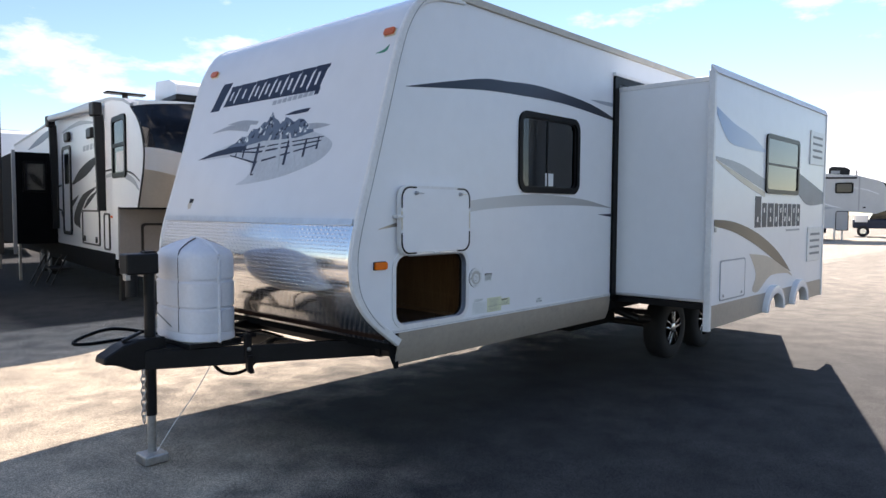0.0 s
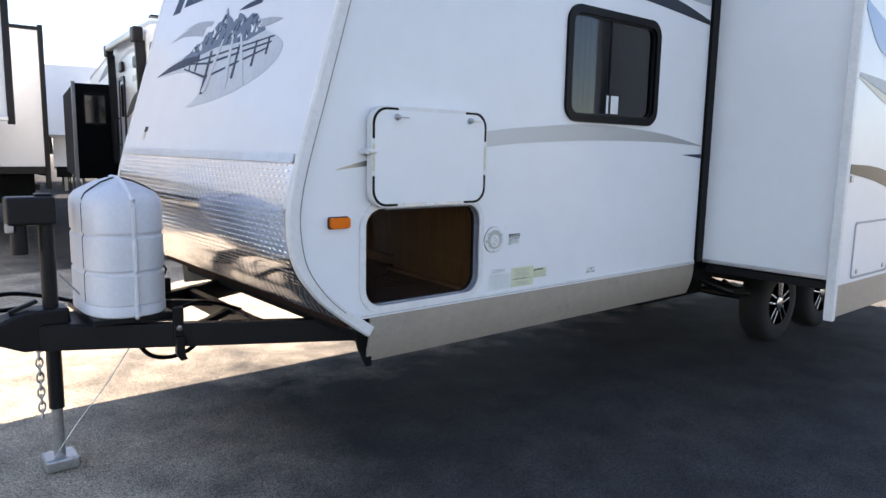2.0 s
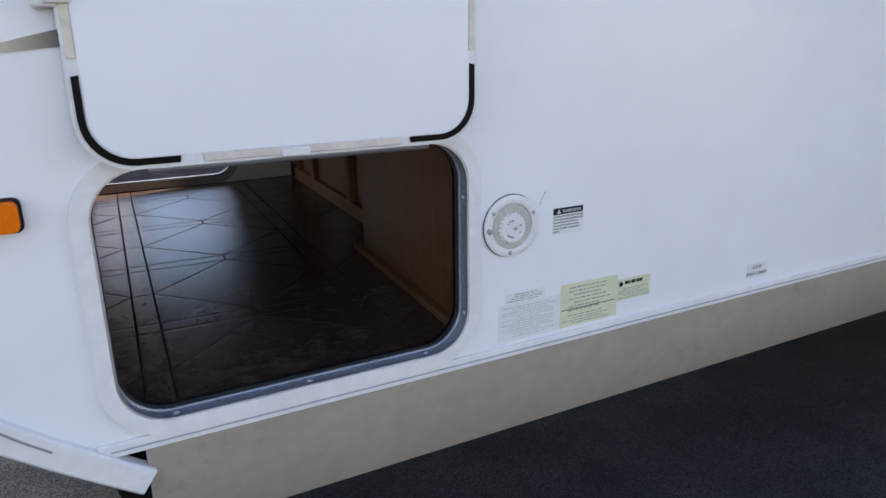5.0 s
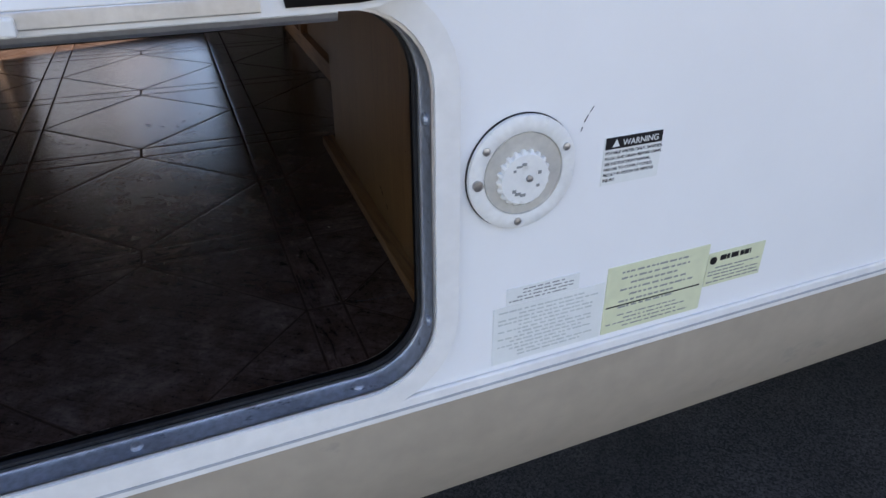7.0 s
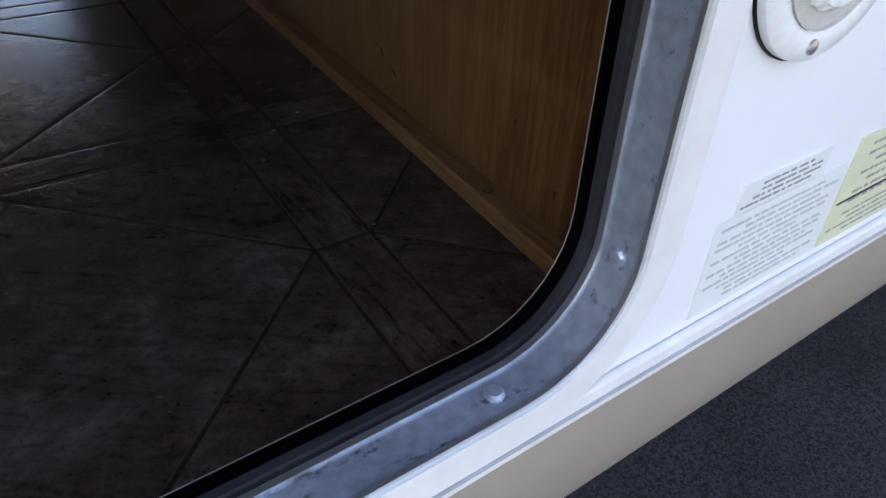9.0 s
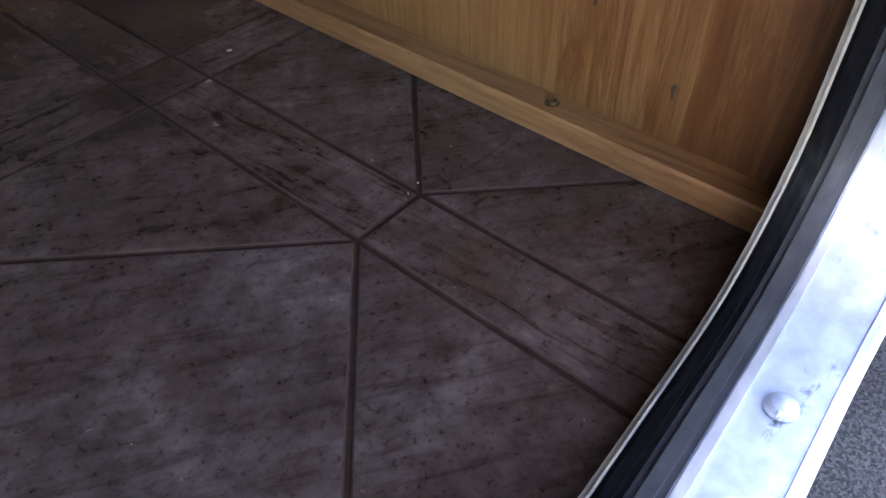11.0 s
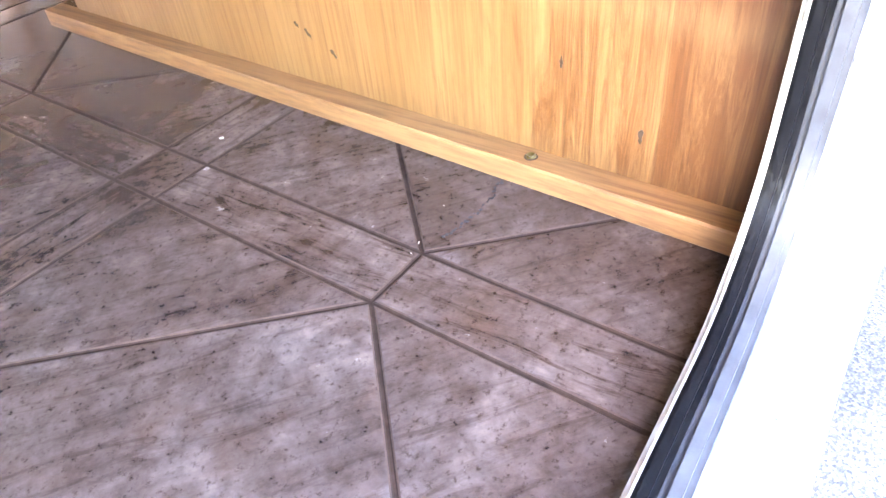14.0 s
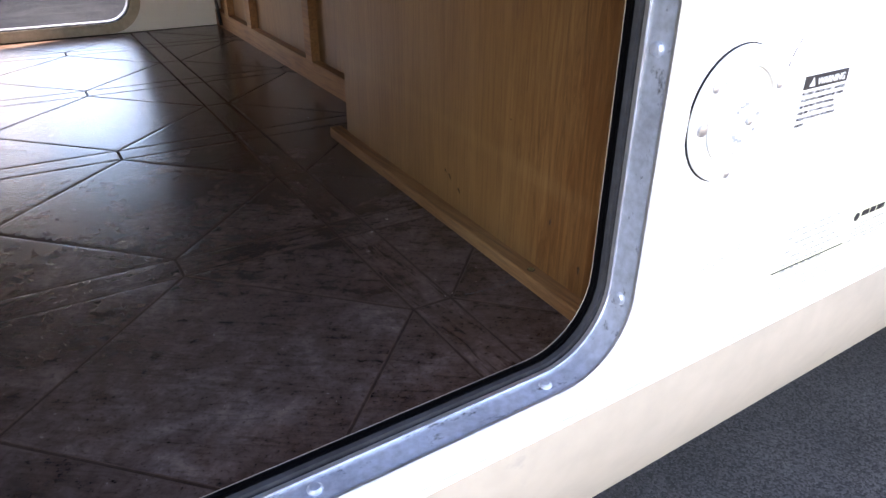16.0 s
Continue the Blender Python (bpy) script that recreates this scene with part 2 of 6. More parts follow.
def ply_material():
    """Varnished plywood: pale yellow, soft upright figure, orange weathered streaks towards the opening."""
    m = bpy.data.materials.new("plywood_panel")
    m.use_nodes = True
    nt = m.node_tree
    n, l = nt.nodes.new, nt.links.new
    p = nt.nodes["Principled BSDF"]
    tc = n("ShaderNodeTexCoord")
    sp = n("ShaderNodeSeparateXYZ")
    l(tc.outputs["Object"], sp.inputs[0])

    def noise(stretch, detail, rough, warp):
        mp, t = n("ShaderNodeMapping"), n("ShaderNodeTexNoise")
        mp.inputs["Scale"].default_value = stretch
        t.inputs["Scale"].default_value, t.inputs["Detail"].default_value = 1.0, detail
        t.inputs["Roughness"].default_value, t.inputs["Distortion"].default_value = rough, warp
        l(tc.outputs["Object"], mp.inputs["Vector"])
        l(mp.outputs["Vector"], t.inputs["Vector"])
        return t.outputs["Fac"]

    def math_node(op, a, b):
        x = n("ShaderNodeMath")
        x.operation = op
        for k, v in enumerate((a, b)):
            if isinstance(v, float):
                x.inputs[k].default_value = v
            else:
                l(v, x.inputs[k])
        return x.outputs[0]

    def ramp(fac, a, ca, b, cb):
        r = n("ShaderNodeValToRGB")
        r.color_ramp.elements[0].position, r.color_ramp.elements[1].position = a, b
        r.color_ramp.elements[0].color, r.color_ramp.elements[1].color = (*ca, 1), (*cb, 1)
        l(fac, r.inputs["Fac"])
        return r.outputs["Color"]

    def mix(kind, fac, a, b):
        x = n("ShaderNodeMix")
        x.data_type, x.blend_type = "RGBA", kind
        if isinstance(fac, float):
            x.inputs["Factor"].default_value = fac
        else:
            l(fac, x.inputs["Factor"])
        l(a, x.inputs[6])
        l(b, x.inputs[7])
        return x.outputs[2]

    figure = noise((14, 14, 1.1), 7, 0.6, 1.0)
    grain = noise((230, 230, 9), 6, 0.72, 0.0)
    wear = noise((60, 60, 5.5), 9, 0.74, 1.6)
    # streak share grows towards the opening; its tint also carries the lower brightness there
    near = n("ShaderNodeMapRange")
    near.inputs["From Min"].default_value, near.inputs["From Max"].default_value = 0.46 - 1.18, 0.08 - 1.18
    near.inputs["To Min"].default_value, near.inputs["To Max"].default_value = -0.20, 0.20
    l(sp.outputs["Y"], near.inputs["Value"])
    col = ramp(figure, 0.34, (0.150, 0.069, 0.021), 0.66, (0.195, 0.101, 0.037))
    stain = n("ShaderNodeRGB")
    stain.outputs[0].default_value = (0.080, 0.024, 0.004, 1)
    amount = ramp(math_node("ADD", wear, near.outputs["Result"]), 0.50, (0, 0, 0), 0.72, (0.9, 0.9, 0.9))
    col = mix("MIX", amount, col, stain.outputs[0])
    # pale rubbed stripe at mid height
    h = math_node("ABSOLUTE", math_node("SUBTRACT", math_node("SUBTRACT", sp.outputs["Z"], math_node("MULTIPLY", sp.outputs["Y"], 0.045)), 1.034), 0.0)
    rub = ramp(h, 0.003, (0.14, 0.14, 0.14), 0.016, (0.0, 0.0, 0.0))
    pale = n("ShaderNodeRGB")
    pale.outputs[0].default_value = (0.27, 0.165, 0.07, 1)
    col = mix("MIX", rub, col, pale.outputs[0])
    col = mix("MULTIPLY", 1.0, col, ramp(grain, 0.33, (0.70, 0.60, 0.52), 0.56, (1.05, 1.05, 1.05)))
    l(col, p.inputs["Base Color"])
    p.inputs["Roughness"].default_value = 0.45
    b = n("ShaderNodeBump")
    b.inputs["Strength"].default_value, b.inputs["Distance"].default_value = 0.25, 0.001
    l(grain, b.inputs["Height"])
    l(b.outputs["Normal"], p.inputs["Normal"])
    return m


def asphalt_material():
    """Worn asphalt with pale dust in drifts, stone grains and a few dark oil spots."""
    m = bpy.data.materials.new("worn_asphalt")
    m.use_nodes = True
    nt = m.node_tree
    n, l = nt.nodes.new, nt.links.new
    p = nt.nodes["Principled BSDF"]
    tc = n("ShaderNodeTexCoord")
    big, mid, grain = n("ShaderNodeTexNoise"), n("ShaderNodeTexNoise"), n("ShaderNodeTexVoronoi")
    big.inputs["Scale"].default_value, big.inputs["Detail"].default_value = 0.16, 4
    mid.inputs["Scale"].default_value, mid.inputs["Detail"].default_value = 3.0, 7
    grain.inputs["Scale"].default_value = 210
    for t in (big, mid, grain):
        l(tc.outputs["Object"], t.inputs["Vector"])
    r1, r2, r3 = n("ShaderNodeValToRGB"), n("ShaderNodeValToRGB"), n("ShaderNodeValToRGB")
    r1.color_ramp.elements[0].position, r1.color_ramp.elements[1].position = 0.42, 0.66
    r1.color_ramp.elements[0].color, r1.color_ramp.elements[1].color = (0.032, 0.033, 0.036, 1), (0.052, 0.051, 0.050, 1)
    r2.color_ramp.elements[0].position, r2.color_ramp.elements[1].position = 0.30, 0.72
    r2.color_ramp.elements[0].color, r2.color_ramp.elements[1].color = (0.62, 0.62, 0.63, 1), (1.25, 1.22, 1.18, 1)
    r3.color_ramp.elements[0].position, r3.color_ramp.elements[1].position = 0.12, 0.95
    r3.color_ramp.elements[0].color, r3.color_ramp.elements[1].color = (0.50, 0.50, 0.50, 1), (1.75, 1.72, 1.70, 1)
    l(big.outputs["Fac"], r1.inputs["Fac"])
    l(mid.outputs["Fac"], r2.inputs["Fac"])
    sep = n("ShaderNodeSeparateColor")
    l(grain.outputs["Color"], sep.inputs["Color"])
    l(sep.outputs[0], r3.inputs["Fac"])
    m1, m2 = n("ShaderNodeMix"), n("ShaderNodeMix")
    for mm in (m1, m2):
        mm.data_type, mm.blend_type = "RGBA", "MULTIPLY"
        mm.inputs["Factor"].default_value = 1.0
    # pale dust and gravel beyond the paved strip
    sp, ay, ax, mxx, wob, dm = (n("ShaderNodeSeparateXYZ"), n("ShaderNodeMapRange"), n("ShaderNodeMapRange"), n("ShaderNodeMath"), n("ShaderNodeMath"), n("ShaderNodeMix"))
    l(tc.outputs["Object"], sp.inputs[0])
    wob.operation = "MULTIPLY_ADD"
    wob.inputs[1].default_value = 1.6
    l(mid.outputs["Fac"], wob.inputs[0])
    l(sp.outputs["Y"], wob.inputs[2])
    l(wob.outputs[0], ay.inputs["Value"])
    ay.inputs["From Min"].default_value, ay.inputs["From Max"].default_value = 2.2, 4.0
    # past y 7.0 to 7.2 the pale colour ends and the dark one returns
    pale_end, strip = n("ShaderNodeMapRange"), n("ShaderNodeMath")
    l(sp.outputs["Y"], pale_end.inputs["Value"])
    pale_end.inputs["From Min"].default_value, pale_end.inputs["From Max"].default_value = 7.20, 7.02
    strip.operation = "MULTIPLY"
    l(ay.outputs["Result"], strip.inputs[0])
    l(pale_end.outputs["Result"], strip.inputs[1])
    l(sp.outputs["X"], ax.inputs["Value"])
    ax.inputs["From Min"].default_value, ax.inputs["From Max"].default_value = 5.0, 16.0
    ax.inputs["To Max"].default_value = 0.6
    mxx.operation = "MAXIMUM"
    l(strip.outputs[0], mxx.inputs[0])
    l(ax.outputs["Result"], mxx.inputs[1])
    # the same dust drifts in front of the paved strip
    fx, fy, fm, fo = n("ShaderNodeMapRange"), n("ShaderNodeMapRange"), n("ShaderNodeMath"), n("ShaderNodeMath")
    l(sp.outputs["X"], fx.inputs["Value"])
    fx.inputs["From Min"].default_value, fx.inputs["From Max"].default_value = 0.4, -0.9
    l(wob.outputs[0], fy.inputs["Value"])
    fy.inputs["From Min"].default_value, fy.inputs["From Max"].default_value = 0.2, 1.5
    fm.operation, fo.operation = "MULTIPLY", "MAXIMUM"
    l(fx.outputs["Result"], fm.inputs[0])
    l(fy.outputs["Result"], fm.inputs[1])
    l(fm.outputs[0], fo.inputs[0])
    l(mxx.outputs[0], fo.inputs[1])
    dm.data_type = "RGBA"
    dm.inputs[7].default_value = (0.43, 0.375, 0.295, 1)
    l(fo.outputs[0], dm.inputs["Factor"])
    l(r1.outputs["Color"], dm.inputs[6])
    l(dm.outputs[2], m1.inputs[6])
    l(r2.outputs["Color"], m1.inputs[7])
    l(m1.outputs[2], m2.inputs[6])
    l(r3.outputs["Color"], m2.inputs[7])
    l(m2.outputs[2], p.inputs["Base Color"])
    p.inputs["Roughness"].default_value = 0.92
    p.inputs["Specular IOR Level"].default_value = 0.22
    b = n("ShaderNodeBump")
    b.inputs["Strength"].default_value, b.inputs["Distance"].default_value = 0.5, 0.004
    l(grain.outputs["Distance"], b.inputs["Height"])
    l(b.outputs["Normal"], p.inputs["Normal"])
    return m


WHITE = material("white_fibreglass", (0.81, 0.815, 0.81), 0.30, var=0.025, scale=1.5, fine=9, bump=0.006, bump_scale=12, rough_var=0.04)
CAP_WHITE = material("white_gelcoat", (0.76, 0.765, 0.77), 0.16, var=0.03, scale=1.2, fine=6, bump=0.02, bump_scale=5)
TRIM_WHITE = material("white_vinyl_trim", (0.76, 0.75, 0.72), 0.4, var=0.08, scale=5, fine=40)
CLAMP = material("dull_cream_plastic", (0.42, 0.38, 0.31), 0.5, var=0.2, scale=12, fine=70)
# cream plastic darkened in its colour to give the dish its recess shade
SHADED_DISH_PLASTIC = material("shaded_cream_plastic", (0.50, 0.48, 0.43), 0.35, var=0.15, scale=14, fine=90)
YELLOWED = material("yellowed_plastic", (0.70, 0.64, 0.50), 0.45, var=0.15, scale=9, fine=60)
PLASTIC = material("white_plastic", (0.74, 0.74, 0.71), 0.35, var=0.08, scale=14, fine=90)
COVER = material("white_polyethylene", (0.72, 0.72, 0.74), 0.42, var=0.06, scale=4, fine=50, bump=0.06, bump_scale=90)
TAN = material("taupe_metal_skirt", (0.37, 0.318, 0.252), 0.34, var=0.10, scale=2.5, fine=30, rough_var=0.08)
ALU = material("brushed_aluminium", (0.66, 0.67, 0.68), 0.34, 0.9, var=0.12, scale=12, fine=120, bump=0.06, bump_scale=150)
WORN_ALU = material("paint_worn_aluminium", (0.41, 0.46, 0.54), 0.34, 0.55, var=0.3, scale=11, fine=120, tint=(0.30, 0.33, 0.38), bump=0.08, bump_scale=140)
PLATE = material("bright_tread_plate", (0.80, 0.80, 0.81), 0.14, 1.0, var=0.07, scale=5, fine=60, rough_var=0.05, bump=0.05, bump_scale=6)


def add_specks(m, color, scale, lo, hi):
    """Dark scuffs and dirt flecks over an existing surface."""
    nt = m.node_tree
    n, l = nt.nodes.new, nt.links.new
    p = nt.nodes["Principled BSDF"]
    src = p.inputs["Base Color"].links[0].from_socket
    tc, mp, nz, r, mx = n("ShaderNodeTexCoord"), n("ShaderNodeMapping"), n("ShaderNodeTexNoise"), n("ShaderNodeValToRGB"), n("ShaderNodeMix")
    mp.inputs["Scale"].default_value = (1.0, 2.0, 1.6)
    nz.inputs["Scale"].default_value, nz.inputs["Detail"].default_value, nz.inputs["Roughness"].default_value = scale, 8, 0.7
    r.color_ramp.elements[0].position, r.color_ramp.elements[1].position = lo, hi
    mx.data_type = "RGBA"
    mx.inputs[7].default_value = (*color, 1)
    l(tc.outputs["Object"], mp.inputs["Vector"])
    l(mp.outputs["Vector"], nz.inputs["Vector"])
    l(nz.outputs["Fac"], r.inputs["Fac"])
    l(r.outputs["Color"], mx.inputs["Factor"])
    l(src, mx.inputs[6])
    l(mx.outputs[2], p.inputs["Base Color"])


add_specks(WORN_ALU, (0.09, 0.095, 0.105), 24, 0.58, 0.66)
add_specks(TAN, (0.26, 0.235, 0.20), 5, 0.60, 0.72)
add_specks(PLASTIC, (0.52, 0.50, 0.45), 40, 0.60, 0.75)
RUBBER = material("black_rubber", (0.0016, 0.0016, 0.0019), 0.34, spec=0.12, var=0.4, scale=16, fine=110, bump=0.15, bump_scale=140)
# dusty outer seal rubber, its grey also lifted to carry the sky's reflection
DUSTY_LIT_RUBBER = material("dusty_lit_rubber", (0.030, 0.031, 0.034), 0.42, spec=0.35, var=0.4, scale=14, fine=120, bump=0.15, bump_scale=140)
BLACK = material("black_enamel", (0.006, 0.006, 0.007), 0.42, spec=0.28, var=0.4, scale=9, fine=70, bump=0.1, bump_scale=80)
DARK = material("black_underbody", (0.007, 0.007, 0.007), 0.9, spec=0.15, var=0.3, scale=5, fine=40)
NAVY = material("navy_vinyl_film", (0.022, 0.030, 0.055), 0.40, spec=0.2, var=0.15, scale=4, fine=40)
GREY_FILM = material("grey_vinyl_film", (0.38, 0.40, 0.42), 0.35, spec=0.25, var=0.12, scale=5, fine=40)
SLATE_FILM = material("slate_vinyl_film", (0.13, 0.16, 0.21), 0.35, spec=0.2, var=0.12, scale=5, fine=40)
SILVER_FILM = material("silver_vinyl_film", (0.52, 0.54, 0.55), 0.3, var=0.1, scale=5, fine=40)
TAN_FILM = material("tan_vinyl_film", (0.50, 0.44, 0.35), 0.32, var=0.1, scale=5, fine=40)
ORANGE = material("amber_lens", (0.88, 0.17, 0.003), 0.25, spec=0.25, var=0.08, scale=60, fine=200)
RED_FADED = material("faded_amber_lens", (0.62, 0.12, 0.02), 0.3, var=0.2, scale=60, fine=200)
GREEN_FILM = material("green_film", (0.02, 0.20, 0.12), 0.4, var=0.1)
TYRE = material("tyre_rubber", (0.009, 0.009, 0.010), 0.8, var=0.3, scale=8, fine=70, bump=0.2, bump_scale=80)
ALLOY = material("alloy_wheel", (0.70, 0.70, 0.70), 0.22, 1.0, var=0.08, scale=10, fine=60)
STEEL = material("zinc_steel", (0.45, 0.45, 0.45), 0.35, 0.9, var=0.2, scale=30, fine=120)
BRASS = material("brass_screw", (0.20, 0.15, 0.06), 0.3, 0.9, var=0.2, scale=60, fine=200)
TEXT_BLACK = material("black_print", (0.012, 0.012, 0.014), 0.5, spec=0.2, var=0.1)
TEXT_GREY = material("grey_print", (0.25, 0.26, 0.25), 0.6, var=0.1)
TEXT_FAINT = material("faded_print", (0.50, 0.53, 0.50), 0.5, var=0.1)
STICKER_Y = material("faded_yellow_label", (0.66, 0.68, 0.46), 0.35, var=0.06, scale=12, fine=80)
STICKER_W = material("clear_white_label", (0.73, 0.75, 0.72), 0.35, var=0.04, scale=12, fine=80)
ROOF = material("cream_roof_membrane", (0.68, 0.66, 0.60), 0.6, var=0.12, scale=3, fine=40)
GUTTER = material("tan_gutter_rail", (0.50, 0.46, 0.38), 0.42, var=0.15, scale=5, fine=50)
CURTAIN = material("pale_pleated_shade", (0.62, 0.62, 0.60), 0.8, var=0.1, scale=8, fine=60)
INNER = material("beige_interior_panel", (0.42, 0.38, 0.33), 0.7, var=0.1)
GLASS = glass_material("tinted_glass", (0.10, 0.105, 0.115))
DARK_GLASS = material("dark_tinted_acrylic", (0.012, 0.012, 0.015), 0.06, var=0.1)
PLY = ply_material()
KNOT = material("dark_knot", (0.045, 0.024, 0.012), 0.7, var=0.4, scale=200, fine=500)
# locker shade put into the colour: darkened ply keeps bounced light down
SHADE_PLY = wood_material("shade_darkened_ply", (0.045, 0.026, 0.013), (0.080, 0.048, 0.024), "Y", 0.8, 0.6)
PINE = wood_material("pine_cleat", (0.235, 0.105, 0.034), (0.28, 0.138, 0.050), "Y", 1.3, 0.6)
VINYL = vinyl_material("stone_vinyl", 38, 0.6)
VINYL_ACROSS = vinyl_material("veined_vinyl_across", 0, 1.0)
VINYL_ALONG = vinyl_material("veined_vinyl_along", 88, 1.0)
TILE_EDGE = material("brown_tile_edge", (0.060, 0.038, 0.029), 0.8, spec=0.05, var=0.3, scale=30, fine=150)
GROUT = material("brown_grout_print", (0.032, 0.019, 0.014), 0.9, spec=0.03, var=0.3, scale=30, fine=150)
ASPHALT = asphalt_material()
GREY_RV = material("grey_fibreglass", (0.36, 0.36, 0.36), 0.3, var=0.06, scale=2, fine=20)
TAUPE_RV = material("taupe_fibreglass", (0.16, 0.15, 0.14), 0.4, var=0.08, scale=2, fine=20)
SILVER_RV = material("silver_fibreglass", (0.52, 0.52, 0.51), 0.3, var=0.06, scale=2, fine=20)
BEIGE_RV = material("beige_fibreglass", (0.50, 0.45, 0.38), 0.35, var=0.06, scale=2, fine=20)

# ---- mesh helpers ----
OFFSET = {}


def thing(name, base, label, category, group="", kind=""):
    ob = new(name)
    ob.empty_display_size = 0.2
    ob.location = base
    OFFSET[ob.name] = Vector(base)
    return tagged(ob, label, category, group, kind)


def part(name, bm, mat, parent, label="", smooth=False, kind=""):
    """One mesh under a thing or a part. The bmesh is in world metres."""
    off = OFFSET[parent.name]
    bmesh.ops.translate(bm, verts=bm.verts, vec=-off)
    me = bpy.data.meshes.new(name)
    bm.to_mesh(me)
    bm.free()
    me.materials.append(mat)
    if smooth:
        me.shade_smooth()
        me.set_sharp_from_angle(angle=radians(35))
    ob = new(name, me)
    ob.parent = parent
    OFFSET[ob.name] = off
    if label or kind:
        tagged(ob, label, kind=kind)
    return ob


def bevelled(bm, r, seg=2):
    if r > 0:
        bmesh.ops.bevel(bm, geom=list(bm.edges), offset=r, segments=seg, profile=0.5, affect="EDGES", clamp_overlap=True)
    return bm


def box(x0, x1, y0, y1, z0, z1, r=0.0, bm=None):
    b = bmesh.new()
    bmesh.ops.create_cube(b, size=1.0, matrix=Matrix.Translation(((x0 + x1) / 2, (y0 + y1) / 2, (z0 + z1) / 2))
                          @ Matrix.Diagonal((abs(x1 - x0), abs(y1 - y0), abs(z1 - z0), 1)))
    bevelled(b, r)
    return join(bm, b)


def join(bm, b):
    if bm is None:
        return b
    me = bpy.data.meshes.new("joined")
    b.to_mesh(me)
    b.free()
    bm.from_mesh(me)
    bpy.data.meshes.remove(me)
    return bm


def beam(p, q, w, h, r=0.0, bm=None):
    """A straight bar from p to q, w wide and h high."""
    p, q = Vector(p), Vector(q)
    d = q - p
    rot = d.to_track_quat("Y", "Z").to_matrix().to_4x4()
    b = bmesh.new()
    bmesh.ops.create_cube(b, size=1.0, matrix=Matrix.Translation((p + q) / 2) @ rot @ Matrix.Diagonal((w, d.length, h, 1)))
    bevelled(b, r)
    return join(bm, b)


def rod(p, q, r, n=12, r2=None, bm=None):
    p, q = Vector(p), Vector(q)
    d = q - p
    b = bmesh.new()
    bmesh.ops.create_cone(b, cap_ends=True, segments=n, radius1=r, radius2=r if r2 is None else r2, depth=d.length,
                          matrix=Matrix.Translation((p + q) / 2) @ d.to_track_quat("Z", "Y").to_matrix().to_4x4())
    return join(bm, b)


def tube(points, r, n=8, bm=None):
    """A bent round bar through the points."""
    b = bmesh.new()
    pts = [Vector(p) for p in points]
    loops = []
    for i, p in enumerate(pts):
        d = (pts[min(i + 1, len(pts) - 1)] - pts[max(i - 1, 0)]).normalized()
        side = d.cross(Vector((0.13, 0.21, 0.97))).normalized()
        up = side.cross(d)
        loops.append([b.verts.new(p + r * (math.cos(2 * math.pi * k / n) * side + math.sin(2 * math.pi * k / n) * up)) for k in range(n)])
    for a, c in zip(loops, loops[1:]):
        for k in range(n):
            b.faces.new((a[k], a[(k + 1) % n], c[(k + 1) % n], c[k]))
    b.faces.new(loops[0][::-1])
    b.faces.new(loops[-1])
    return join(bm, b)


def smooth_line(pts, steps=6, closed=False):
    """A Catmull-Rom curve through a few points."""
    pts = [np.array(p, float) for p in pts]
    n, out = len(pts), []
    for i in range(n if closed else n - 1):
        g = (lambda k: pts[k % n]) if closed else (lambda k: pts[min(max(k, 0), n - 1)])
        a, b, c, d = g(i - 1), g(i), g(i + 1), g(i + 2)
        for s in range(steps):
            t = s / steps
            out.append(tuple(0.5 * (2 * b + (c - a) * t + (2 * a - 5 * b + 4 * c - d) * t * t + (3 * b - a - 3 * c + d) * t ** 3)))
    if not closed:
        out.append(tuple(pts[-1]))
    return out


def rrect(u0, u1, v0, v1, r, n=7):
    """A rectangle with round corners, anticlockwise."""
    out = []
    for cu, cv, a0 in ((u1 - r, v0 + r, -90), (u1 - r, v1 - r, 0), (u0 + r, v1 - r, 90), (u0 + r, v0 + r, 180)):
        for k in range(n):
            a = radians(a0 + 90 * k / (n - 1))
            out.append((cu + r * math.cos(a), cv + r * math.sin(a)))
    return out


def slab(outline, holes, d0, d1, place, bm=None, r=0.0):
    """A plate of any outline with holes in it; place(u, v, d) gives the world point."""
    b = bmesh.new()
    edges = []
    for loop in (outline, *holes):
        vs = [b.verts.new((p[0], p[1], 0)) for p in loop]
        edges += [b.edges.new((vs[i], vs[(i + 1) % len(vs)])) for i in range(len(vs))]
    bmesh.ops.triangle_fill(b, use_beauty=True, use_dissolve=False, edges=edges)
    if abs(d1 - d0) > 1e-6:
        ret = bmesh.ops.extrude_face_region(b, geom=list(b.faces))
        bmesh.ops.translate(b, verts=[g for g in ret["geom"] if isinstance(g, bmesh.types.BMVert)], vec=(0, 0, d1 - d0))
    for v in b.verts:
        v.co = Vector(place(v.co.x, v.co.y, d0 + v.co.z))
    bmesh.ops.recalc_face_normals(b, faces=list(b.faces))
    return join(bm, b)


def xz(u, v, d):
    return (u, d, v)


def yz(u, v, d):
    return (d, u, v)


